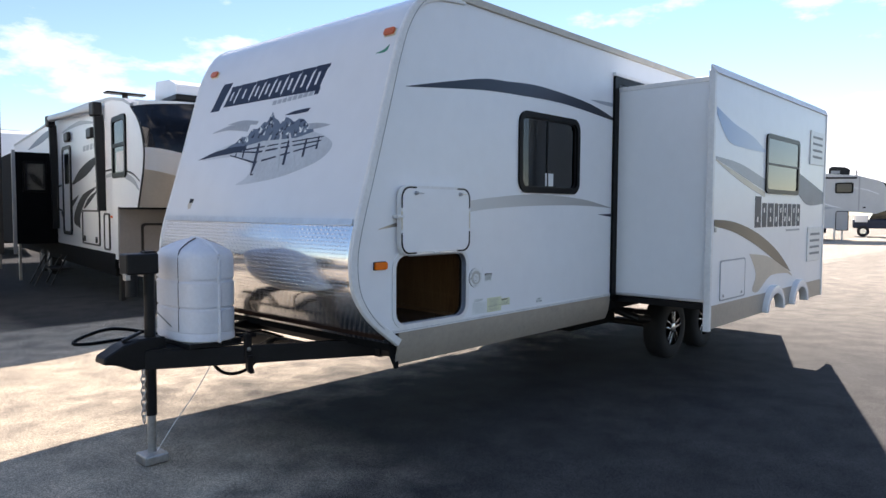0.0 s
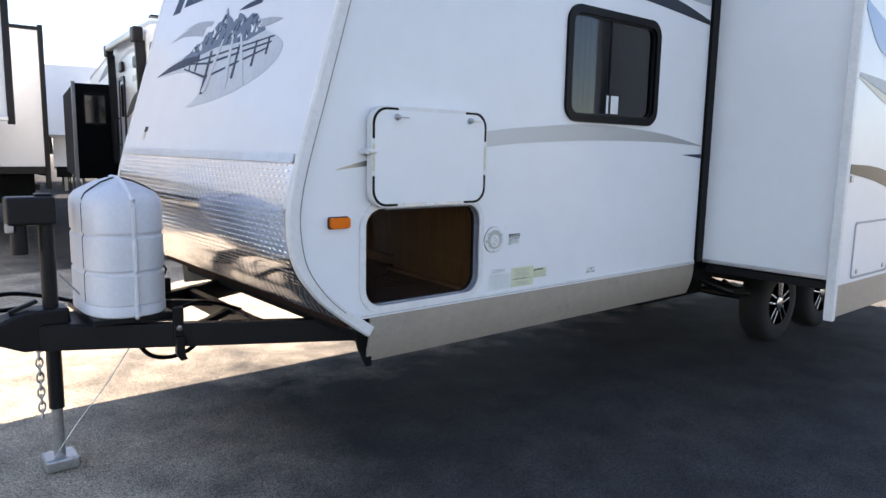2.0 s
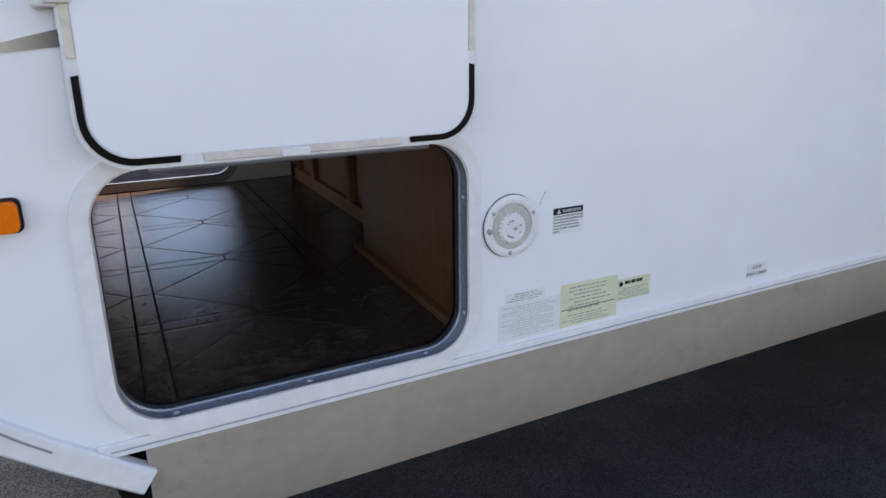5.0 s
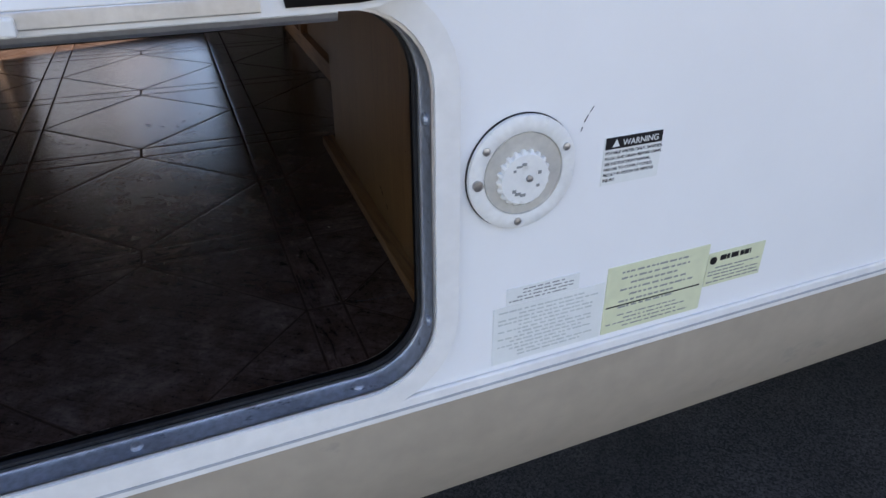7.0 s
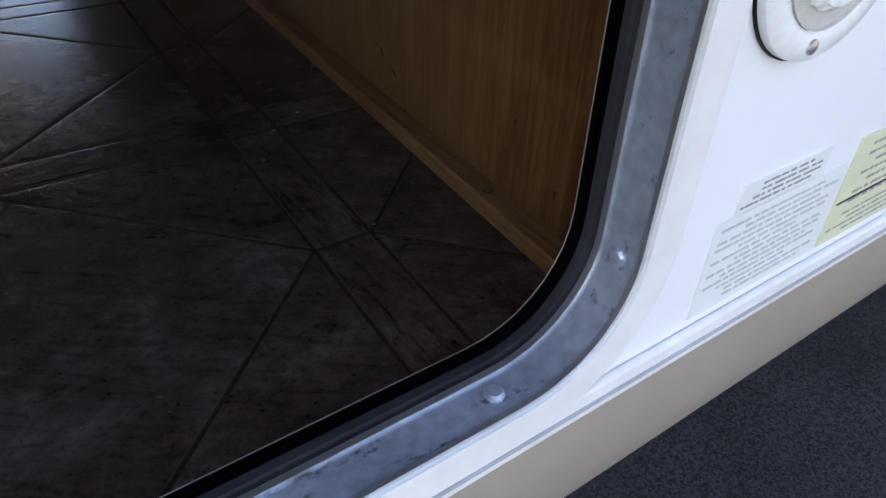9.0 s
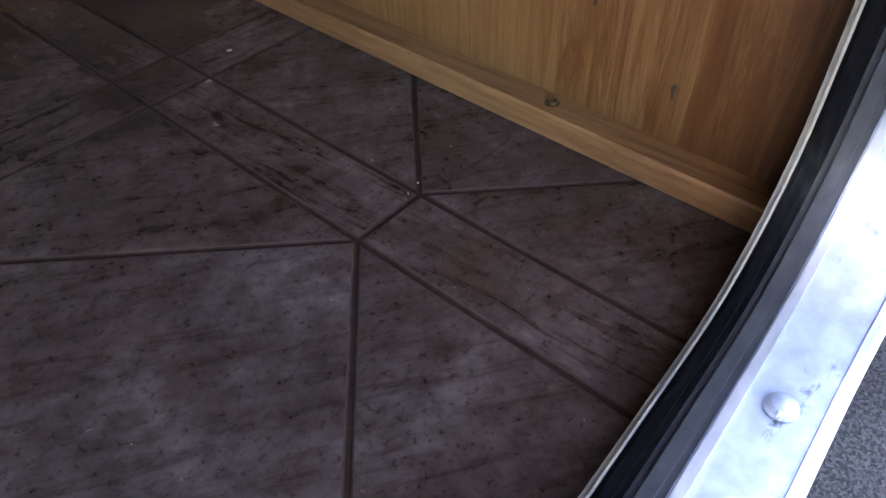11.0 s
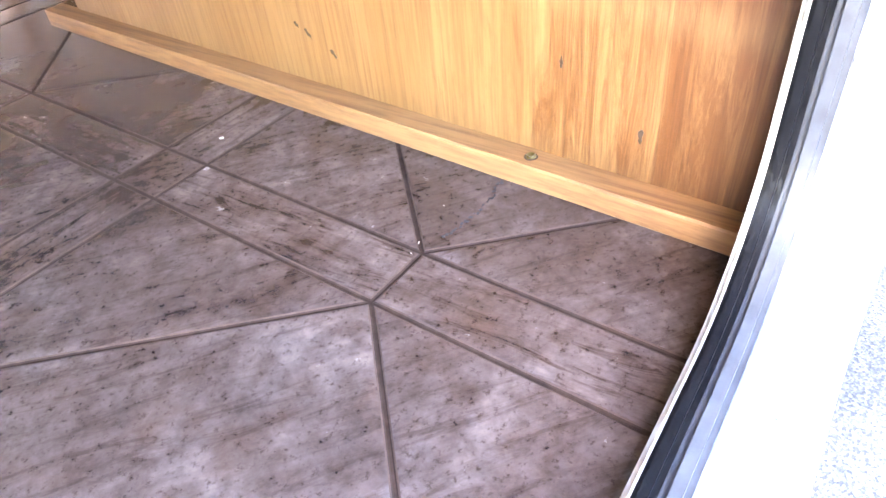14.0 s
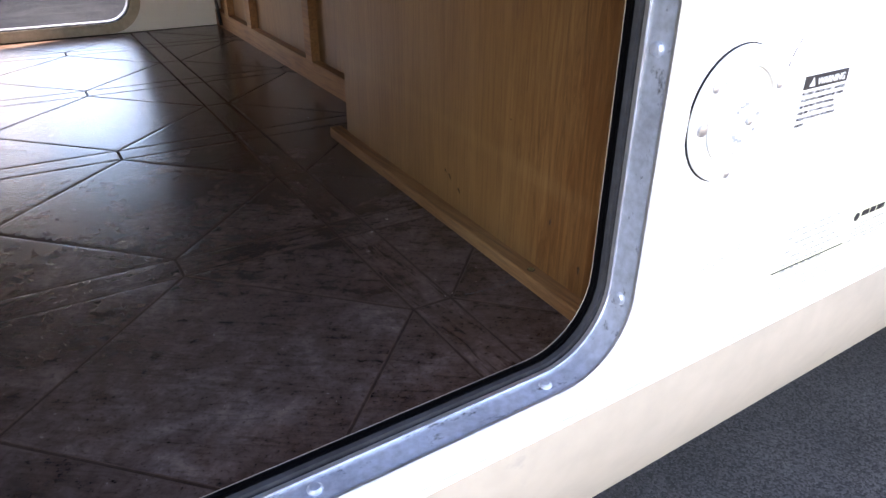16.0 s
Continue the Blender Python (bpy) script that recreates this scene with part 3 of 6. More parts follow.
def lathe(profile, at, axis="Y", n=40):
    """A turned body: profile of (radius, height along the axis)."""
    b = bmesh.new()
    loops = []
    for rad, h in profile:
        loop = []
        for k in range(n):
            a = 2 * math.pi * k / n
            c, s = rad * math.cos(a), rad * math.sin(a)
            co = {"Y": (c, h, s), "Z": (c, s, h), "X": (h, c, s)}[axis]
            loop.append(b.verts.new(Vector(at) + Vector(co)))
        loops.append(loop)
    for a, c in zip(loops, loops[1:]):
        for k in range(n):
            b.faces.new((a[k], a[(k + 1) % n], c[(k + 1) % n], c[k]))
    for loop in (loops[0], loops[-1]):
        b.faces.new(loop)
    bmesh.ops.recalc_face_normals(b, faces=list(b.faces))
    return b


def words(text, size, x, z, y, mat, parent, name="lettering", align="LEFT"):
    """Flat lettering on a wall that faces -y."""
    cu = bpy.data.curves.new(name, "FONT")
    cu.body, cu.size, cu.align_x, cu.extrude = text, size, align, 0.0003
    tmp = bpy.data.objects.new("lettering_source", cu)
    scene.collection.objects.link(tmp)
    me = bpy.data.meshes.new_from_object(tmp.evaluated_get(bpy.context.evaluated_depsgraph_get()))
    bpy.data.objects.remove(tmp)
    bm = bmesh.new()
    bm.from_mesh(me)
    bpy.data.meshes.remove(me)
    bmesh.ops.transform(bm, matrix=Matrix.Translation((x, y, z)) @ Euler((radians(90), 0, 0)).to_matrix().to_4x4(), verts=bm.verts)
    return part(name, bm, mat, parent)


# ---- ground ----
def make_ground():
    bm = bmesh.new()
    rng = random.Random(3)
    xs = [-400, -120, -40] + [-20 + 2 * i for i in range(41)] + [90, 160, 500]
    ys = [-400, -120, -40] + [-20 + 2 * i for i in range(41)] + [90, 160, 500]
    grid = [[bm.verts.new((x, y, rng.uniform(-0.008, 0.0))) for x in xs] for y in ys]
    for a, b in zip(grid, grid[1:]):
        for i in range(len(xs) - 1):
            bm.faces.new((a[i], a[i + 1], b[i + 1], b[i]))
    me = bpy.data.meshes.new("ground")
    bm.to_mesh(me)
    bm.free()
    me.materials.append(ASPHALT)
    me.shade_smooth()
    tagged(new("ground", me), "worn dusty asphalt sales lot", "ground", kind="structure")


make_ground()

# ---- the travel trailer ----
W = 2.36          # body width
ROOF_Z = 3.02
REAR_X = 7.6
DECK = 0.848      # storage floor
PROFILE = [(0.087, 0.757), (-0.056, 0.86), (-0.169, 0.959), (-0.257, 1.085), (-0.288, 1.219), (-0.286, 1.349), (-0.247, 1.52),
           (-0.181, 1.738), (-0.101, 2.005), (-0.012, 2.311), (0.059, 2.554), (0.131, 2.735), (0.243, 2.893), (0.42, 2.985), (0.70, 3.02)]
NOSE = smooth_line(PROFILE, 5)
NOSE_X, NOSE_Z = [p[0] for p in NOSE], [p[1] for p in NOSE]


def nose_x(z):
    return float(np.interp(z, NOSE_Z, NOSE_X))


def on_nose(y, z, d):
    """A point d proud of the front skin."""
    e = 0.01
    tx, tz = nose_x(z + e) - nose_x(z - e), 2 * e
    k = math.hypot(tx, tz)
    return (nose_x(z) - d * tz / k, y, z + d * tx / k)


trailer = thing("travel_trailer", (3.0, 1.18, 0.0), "white travel trailer with navy and tan stripes, slide-out open", "travel trailer")
OPEN = rrect(0.066, 0.744, 0.876, 1.324, 0.088)
SLIDE_HOLE = rrect(2.80, 6.15, 0.86, 2.74, 0.01, 2)
WIN = rrect(1.345, 2.170, 1.750, 2.340, 0.085)


def make_shell():
    outline = [(p[0] + 0.012, p[1]) for p in NOSE if p[1] > 0.84] + [(REAR_X, ROOF_Z), (REAR_X, 0.838), (0.0, 0.838)]
    part("side_wall", slab(outline, [OPEN, SLIDE_HOLE, WIN], 0.0, 0.035, xz), WHITE, trailer, "white smooth fibreglass side wall")
    part("side_wall", slab(outline, [OPEN], W - 0.035, W, xz), WHITE, trailer)
    # front skin: gelcoat above, tread plate below
    lower = [p for p in NOSE if p[1] <= 1.521]
    upper = [p for p in NOSE if p[1] >= 1.519]

    def skin(pts, thick):
        b = bmesh.new()
        n = 12
        rows = []
        for i, (x, z) in enumerate(pts):
            rows.append([(b.verts.new((x, 0.004 + (W - 0.008) * k / n, z)), b.verts.new((x + thick, 0.004 + (W - 0.008) * k / n, z))) for k in range(n + 1)])
        for a, c in zip(rows, rows[1:]):
            for k in range(n):
                b.faces.new((a[k][0], a[k + 1][0], c[k + 1][0], c[k][0]))
                b.faces.new((a[k][1], c[k][1], c[k + 1][1], a[k + 1][1]))
        for r in (rows[0], rows[-1]):
            for k in range(n):
                b.faces.new((r[k][0], r[k][1], r[k + 1][1], r[k + 1][0]))
        bmesh.ops.recalc_face_normals(b, faces=list(b.faces))
        return b

    part("front_cap", skin(upper, 0.02), CAP_WHITE, trailer, "glossy white front cap", True)
    plate = part("tread_plate", skin(lower, 0.02), PLATE, trailer, "bright aluminium diamond tread plate", True)
    # raised treads
    zs, arc = [p[1] for p in lower], [0.0]
    for p, q in zip(lower, lower[1:]):
        arc.append(arc[-1] + math.dist(p, q))
    b = bmesh.new()
    step = 0.0235
    for j in range(int(arc[-1] / step)):
        z = float(np.interp((j + 0.5) * step, arc, zs))
        for i in range(int((W - 0.06) / step)):
            y = 0.035 + (i + 0.5) * step
            s = 1 if (i + j) % 2 else -1
            a, h = 0.0115, 0.0036
            du, dv = a * 0.80, a * 0.60 * s
            su, sv = -h * 0.60 * s, h * 0.80
            v = [b.verts.new(on_nose(y + du, z + dv, 0.0)), b.verts.new(on_nose(y + su, z + sv, 0.0)),
                 b.verts.new(on_nose(y - du, z - dv, 0.0)), b.verts.new(on_nose(y - su, z - sv, 0.0)), b.verts.new(on_nose(y, z, 0.0022))]
            for k in range(4):
                b.faces.new((v[k], v[(k + 1) % 4], v[4]))
    bmesh.ops.recalc_face_normals(b, faces=list(b.faces))
    part("raised_treads", b, PLATE, plate, kind="stuff")
    b = bmesh.new()
    b = slab(rrect(0.02, W - 0.02, 1.508, 1.545, 0.008, 4), [], 0.002, 0.009, on_nose)
    part("seam_strip", b, ALU, trailer, "dull aluminium seam strip")
    for y0, y1 in ((-0.016, 0.012), (W - 0.012, W + 0.016)):
        b = bmesh.new()
        rows = []
        for i, (x, z) in enumerate(NOSE):
            q, p2 = NOSE[min(i + 1, len(NOSE) - 1)], NOSE[max(i - 1, 0)]
            t = Vector((q[0] - p2[0], 0, q[1] - p2[1])).normalized()
            nrm = Vector((-t.z, 0, t.x))
            c = Vector((x, 0, z))
            rows.append([b.verts.new(c + nrm * u + Vector((0, v, 0))) for u, v in
                         ((0.003, y0 + 0.008), (-0.004, y0), (-0.045, y0), (-0.048, y0 + 0.004), (-0.048, y1), (0.002, y1), (0.003, y1 - 0.004))])
        for a, c in zip(rows, rows[1:]):
            for k in range(7):
                b.faces.new((a[k], a[(k + 1) % 7], c[(k + 1) % 7], c[k]))
        b.faces.new(rows[0])
        b.faces.new(rows[-1])
        bmesh.ops.recalc_face_normals(b, faces=list(b.faces))
        part("corner_moulding", b, TRIM_WHITE, trailer, "off-white corner moulding with a dark sealant line", True)
        b = tube([(x + 0.049, (y0 - 0.0005) if y0 < 1 else y1 + 0.0005, z) for x, z in NOSE if z > 0.86], 0.0022, 5)
        part("sealant_line", b, TEXT_GREY, trailer)
    b = slab([(0.60, 0.0), (REAR_X, 0.0), (REAR_X, W), (0.60, W)], [], ROOF_Z - 0.03, ROOF_Z + 0.012, lambda u, v, d: (u, v, d))
    part("roof", b, ROOF, trailer, "cream rubber roof membrane")
    for y in (-0.018, W - 0.006):
        part("gutter_rail", box(0.66, REAR_X, y, y + 0.024, ROOF_Z - 0.03, ROOF_Z + 0.022, 0.005), GUTTER, trailer, "tan drip rail along the roof edge")
    part("rear_wall", box(REAR_X - 0.03, REAR_X, 0.0, W, 0.60, ROOF_Z, 0.0), WHITE, trailer)
    part("underbelly", box(0.13, REAR_X - 0.03, 0.04, W - 0.04, 0.70, 0.80), DARK, trailer, "black underbelly deck")
    # skirts
    for side, (ya, yb) in enumerate(((0.0, 0.035), (W, W - 0.035))):
        b = bmesh.new()
        s = 1 if side == 0 else -1
        for xa, xb in (((0.102, 2.745),) if side == 0 else ((0.102, 3.9), (5.7, REAR_X))):
            out = [(ya - 0.004 * s + 0.045 * s * t ** 2.2, 0.835 - 0.21 * t) for t in np.linspace(0, 1, 9)]
            pts = out + [(p[0] + 0.012 * s, p[1]) for p in out[::-1]]
            va = [b.verts.new((xa, p[0], p[1])) for p in pts]
            vb = [b.verts.new((xb, p[0], p[1])) for p in pts]
            for k in range(len(pts)):
                b.faces.new((va[k], va[(k + 1) % len(pts)], vb[(k + 1) % len(pts)], vb[k]))
            b.faces.new(va)
            b.faces.new(vb)
        bmesh.ops.recalc_face_normals(b, faces=list(b.faces))
        part("skirt", b, TAN, trailer, "taupe metal skirt panel below the wall", True)
    part("belt_moulding", box(0.03, 2.745, -0.007, 0.0, 0.836, 0.862, 0.0025), TRIM_WHITE, trailer, "white ribbed belt moulding")
    part("belt_moulding", box(0.05, 2.745, -0.0085, -0.0065, 0.846, 0.849), GREY_FILM, trailer)
    part("flap", slab([(0.045, 0.765), (0.13, 0.73), (0.13, 0.605), (0.105, 0.605), (0.065, 0.69)], [], 0.03, 0.045, xz), DARK, trailer, "black mud flap behind the skirt end")


make_shell()


def make_storage():
    """Pass-through locker: vinyl tile floor, plywood partition, cleats, studs and ceiling."""
    deck = part("storage_floor", box(-0.01, 1.10, 0.036, W - 0.036, 0.80, DECK - 0.0016), GROUT, trailer, "stone-look vinyl floor of the pass-through locker")
    # ceiling and front panel use the darkened ply, so less light bounces inside
    part("storage_ceiling", box(-0.01, 1.10, 0.036, W - 0.036, 1.40, 1.42), SHADE_PLY, trailer)
    part("inner_front_panel", box(-0.005, 0.010, 0.036, W - 0.036, DECK, 1.40), SHADE_PLY, trailer, "plywood front panel inside the locker, darkened to cut bounced light")
    up = lambda u, v, d: (u, v, d)
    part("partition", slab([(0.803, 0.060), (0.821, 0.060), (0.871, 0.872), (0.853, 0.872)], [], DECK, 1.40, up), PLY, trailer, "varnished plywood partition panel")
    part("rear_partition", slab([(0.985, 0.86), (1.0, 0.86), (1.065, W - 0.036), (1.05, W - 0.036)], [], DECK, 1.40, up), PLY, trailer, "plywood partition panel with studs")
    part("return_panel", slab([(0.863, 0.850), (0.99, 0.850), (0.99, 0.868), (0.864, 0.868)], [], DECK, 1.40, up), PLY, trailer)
    b = slab([(0.779, 0.062), (0.805, 0.062), (0.859, 0.915), (0.833, 0.915)], [], DECK, DECK + 0.0195, up)
    bevelled(b, 0.0015, 1)
    cleat = part("cleat", b, PINE, trailer, "pine cleat screwed along the floor")
    # dark disc under the screw head paints the shade of its countersink
    part("screw_hole_shade", lathe([(0.0054, 0.0), (0.0054, 0.0006), (0.001, 0.0008)], (0.802, 0.221, DECK + 0.0190), "Z", 14), KNOT, cleat)
    part("screw", lathe([(0.0040, 0.0), (0.0040, 0.0016), (0.003, 0.0026), (0.0010, 0.0012)], (0.802, 0.221, DECK + 0.0190), "Z", 12), BRASS, cleat)
    part("corner_post", box(0.79, 0.828, 0.037, 0.059, DECK, 1.40, 0.002), PINE, trailer, "pine post in the locker corner")
    part("bottom_plate", slab([(0.962, 0.868), (0.986, 0.868), (1.050, W - 0.04), (1.026, W - 0.04)], [], DECK, DECK + 0.055, up), PINE, trailer)
    for y in (1.34, 1.87, 2.14):
        x = 0.962 + (y - 0.868) * 0.0441
        part("stud", slab([(x, y), (x + 0.026, y), (x + 0.028, y + 0.045), (x + 0.002, y + 0.045)], [], DECK + 0.055, 1.40, up), PINE, trailer)
    part("cable", tube([(1.01, 2.22, 1.35), (1.005, 2.23, 1.1), (1.01, 2.24, 0.95), (1.015, 2.23, DECK + 0.01)], 0.006), RUBBER, trailer)
    # scuffs, knots and nail marks on the partition
    for y, z, h, w in ((0.203, 0.942, 0.010, 0.0020), (0.427, 0.902, 0.009, 0.0035), (0.455, 0.915, 0.010, 0.003), (0.468, 0.921, 0.006, 0.003), (0.142, 0.903, 0.013, 0.0028), (0.30, 1.05, 0.003, 0.002)):
        x = 0.803 + (y - 0.06) * 0.0616
        part("knot", slab([(y + w * (0.55 + 0.25 * math.sin(5 * a + 90 * y)) * math.cos(a) + (0.3 * h * math.sin(a) if y > 0.4 else 0), z + h * (0.42 + 0.1 * math.sin(3 * a + 70 * z)) * math.sin(a)) for a in np.linspace(0, 2 * math.pi, 15)[:-1]], [], x - 0.0006, x + 0.0004, yz), KNOT, trailer)
    # dotted scuff and loose crumbs on the floor
    rng = random.Random(31)
    b = bmesh.new()
    for k in range(34):
        q = k / 33
        x, y, r = 0.795 - 0.083 * q + rng.uniform(-0.002, 0.002), 0.241 - 0.006 * math.sin(3.1 * q) + rng.uniform(-0.002, 0.002), rng.uniform(0.0006, 0.0019)
        b = slab([(x + r * math.cos(a), y + r * rng.uniform(0.5, 1.0) * math.sin(a)) for a in np.linspace(0, 2 * math.pi, 8)[:-1]], [], DECK - 0.0002, DECK + 0.0004, up, b)
    part("scuff_mark", b, TEXT_BLACK, deck, "dotted black scuff", kind="stuff")
    b = bmesh.new()
    for x, y, r in ((0.735, 0.495, 0.0013), (0.698, 0.254, 0.0006), (0.686, 0.252, 0.0005), (0.742, 0.262, 0.0004)) + tuple((rng.uniform(0.35, 0.78), rng.uniform(0.1, 0.9), rng.uniform(0.0002, 0.0004)) for k in range(7)):
        a = rng.uniform(0, 3.1)
        d = Vector((math.cos(a), math.sin(a), 0)) * r * 1.5
        b = beam(Vector((x, y, DECK + r * 0.35)) - d, Vector((x, y, DECK + r * 0.45)) + d, r * 0.9, r * 0.7, 0.0, b)
    part("floor_crumbs", b, CLAMP, deck, "pale wood crumbs and a paint chip", kind="stuff")
    # printed tiles: square grid of bands, diamonds across the band middles
    cx, cy, per, hw, g = 0.673, 0.503, 0.512, 0.0275, 0.0016
    lim = (0.012, 1.06, 0.058, W - 0.058)

    def clip(poly):
        for axis, bound, sign in ((0, lim[0], 1), (0, lim[1], -1), (1, lim[2], 1), (1, lim[3], -1)):
            out = []
            for p, q in zip(poly, poly[1:] + poly[:1]):
                a, b2 = sign * (p[axis] - bound), sign * (q[axis] - bound)
                if a >= 0:
                    out.append(p)
                if a * b2 < 0:
                    t = a / (a - b2)
                    out.append((p[0] + t * (q[0] - p[0]), p[1] + t * (q[1] - p[1])))
            poly = out
            if len(poly) < 3:
                return []
        return poly

    def inset(poly, d):
        n, out = len(poly), []
        for i in range(n):
            p0, p1, p2 = Vector(poly[i - 1]), Vector(poly[i]), Vector(poly[(i + 1) % n])
            e1, e2 = (p1 - p0).normalized(), (p2 - p1).normalized()
            n1, n2 = Vector((-e1.y, e1.x)), Vector((-e2.y, e2.x))
            k = (n1 + n2) / max(0.2, 1 + n1.dot(n2))
            out.append(tuple(p1 + k * d))
        return out

    polys = []
    c0, s0 = math.cos(radians(-2.2)), math.sin(radians(-2.2))
    for i in range(-2, 2):
        for j in range(-2, 5):
            ox, oy = i * per, j * per
            a, h = hw, per / 2
            base = [[(-a, -a), (a, -a), (a, a), (-a, a)],
                    [(-a, a), (a, a), (a, h), (-a, h)], [(-a, h), (a, h), (a, per - a), (-a, per - a)],
                    [(a, -a), (h, -a), (h, a), (a, a)], [(h, -a), (per - a, -a), (per - a, a), (h, a)],
                    [(a, a), (h, a), (a, h)], [(per - a, a), (per - a, h), (h, a)],
                    [(per - a, per - a), (h, per - a), (per - a, h)], [(a, per - a), (a, h), (h, per - a)],
                    [(h, a), (per - a, h), (h, per - a), (a, h)]]
            for kind, poly in enumerate(base):
                poly = [(x + ox, y + oy) for x, y in poly]
                poly = clip([(cx + c0 * x - s0 * y, cy + s0 * x + c0 * y) for x, y in poly])
                if poly:
                    polys.append((inset(poly, g), (VINYL, VINYL_ALONG, VINYL_ALONG, VINYL_ACROSS, VINYL_ACROSS)[kind] if kind < 5 else VINYL))
    for poly, mat in polys:
        b = bmesh.new()
        rings = [[b.verts.new((x, y, DECK - dz)) for x, y in inset(poly, d)] for d, dz in ((-0.0010, 0.0018), (0.0, 0.0009), (0.0010, 0.0003), (0.0055, 0.0))]
        b.faces.new(rings[-1])
        for i, (lower, upper) in enumerate(zip(rings, rings[1:])):
            for k in range(len(poly)):
                side = b.faces.new((lower[k], lower[(k + 1) % len(poly)], upper[(k + 1) % len(poly)], upper[k]))
                side.material_index = (1, 2, 0)[i]
        bmesh.ops.recalc_face_normals(b, faces=list(b.faces))
        tile = part("vinyl_tile", b, mat, deck)
        tile.data.materials.append(GROUT)
        tile.data.materials.append(TILE_EDGE)


def opening_trim(y, s):
    """Flange, metal jamb, rubber seal and inner clamp ring round a locker opening; s: -1 on the wall that faces -y."""
    def band(g, d0, d1, t):
        """A ring t thick whose inside lies g clear of the jamb line, from depth d0 to d1 into the locker."""
        return slab(rrect(0.074 - t + g, 0.736 + t - g, 0.884 - t + g, 1.316 + t - g, 0.082 + t - g, 10),
                    [rrect(0.074 + g, 0.736 - g, 0.884 + g, 1.316 - g, 0.082 - g, 10)], y - d0 * s, y - d1 * s, xz)

    part("opening_flange", band(-0.002, -0.009, 0.0, 0.027), TRIM_WHITE, trailer, "white plastic flange round the locker opening", True)
    jamb = part("metal_jamb", band(0.0, -0.005, 0.031, 0.006), WORN_ALU, trailer, "worn grey painted metal jamb", True)
    part("jamb_bead", band(0.0022, 0.0255, 0.0300, 0.006), ALU, jamb, "", True)
    part("jamb_edge", band(0.0015, -0.0062, -0.003, 0.005), ALU, jamb, "", True)
    if s < 0:
        head = [(0.0070, 0.0), (0.0066, 0.0018), (0.0045, 0.0034), (0.001, 0.004)]
        for z in (0.955, 1.20):
            part("rivet", lathe([(r, -h) for r, h in head], (0.7355, 0.012, z), "X", 16), WORN_ALU, jamb)
            part("rivet", lathe([(r, h) for r, h in head], (0.0745, 0.012, z), "X", 16), WORN_ALU, jamb)
        for x in (0.645, 0.40, 0.16):
            part("rivet", lathe([(r, h) for r, h in head], (x, 0.012, 0.8845), "Z", 16), WORN_ALU, jamb)
    seal = part("door_seal", band(0.001, 0.043, 0.0525, 0.008), RUBBER, trailer, "black rubber seal round the opening", True)
    part("seal_base", band(0.0006, 0.031, 0.043, 0.008), DUSTY_LIT_RUBBER, seal, "dusty grey-black outer half of the seal, greyed for sky reflection", True)
    part("seal_bulb", band(0.0045, 0.0340, 0.0395, 0.006), DUSTY_LIT_RUBBER, seal, "", True)
    part("seal_lip", band(0.0030, 0.0460, 0.0505, 0.005), RUBBER, seal, "", True)
    part("clamp_ring", band(0.0005, 0.0525, 0.0538, 0.034), CLAMP, trailer, "cream inner clamp ring", True)
    part("clamp_lip", band(-0.006, 0.0538, 0.0570, 0.027), CLAMP, trailer, "", True)


opening_trim(0.0, -1)
opening_trim(W, 1)


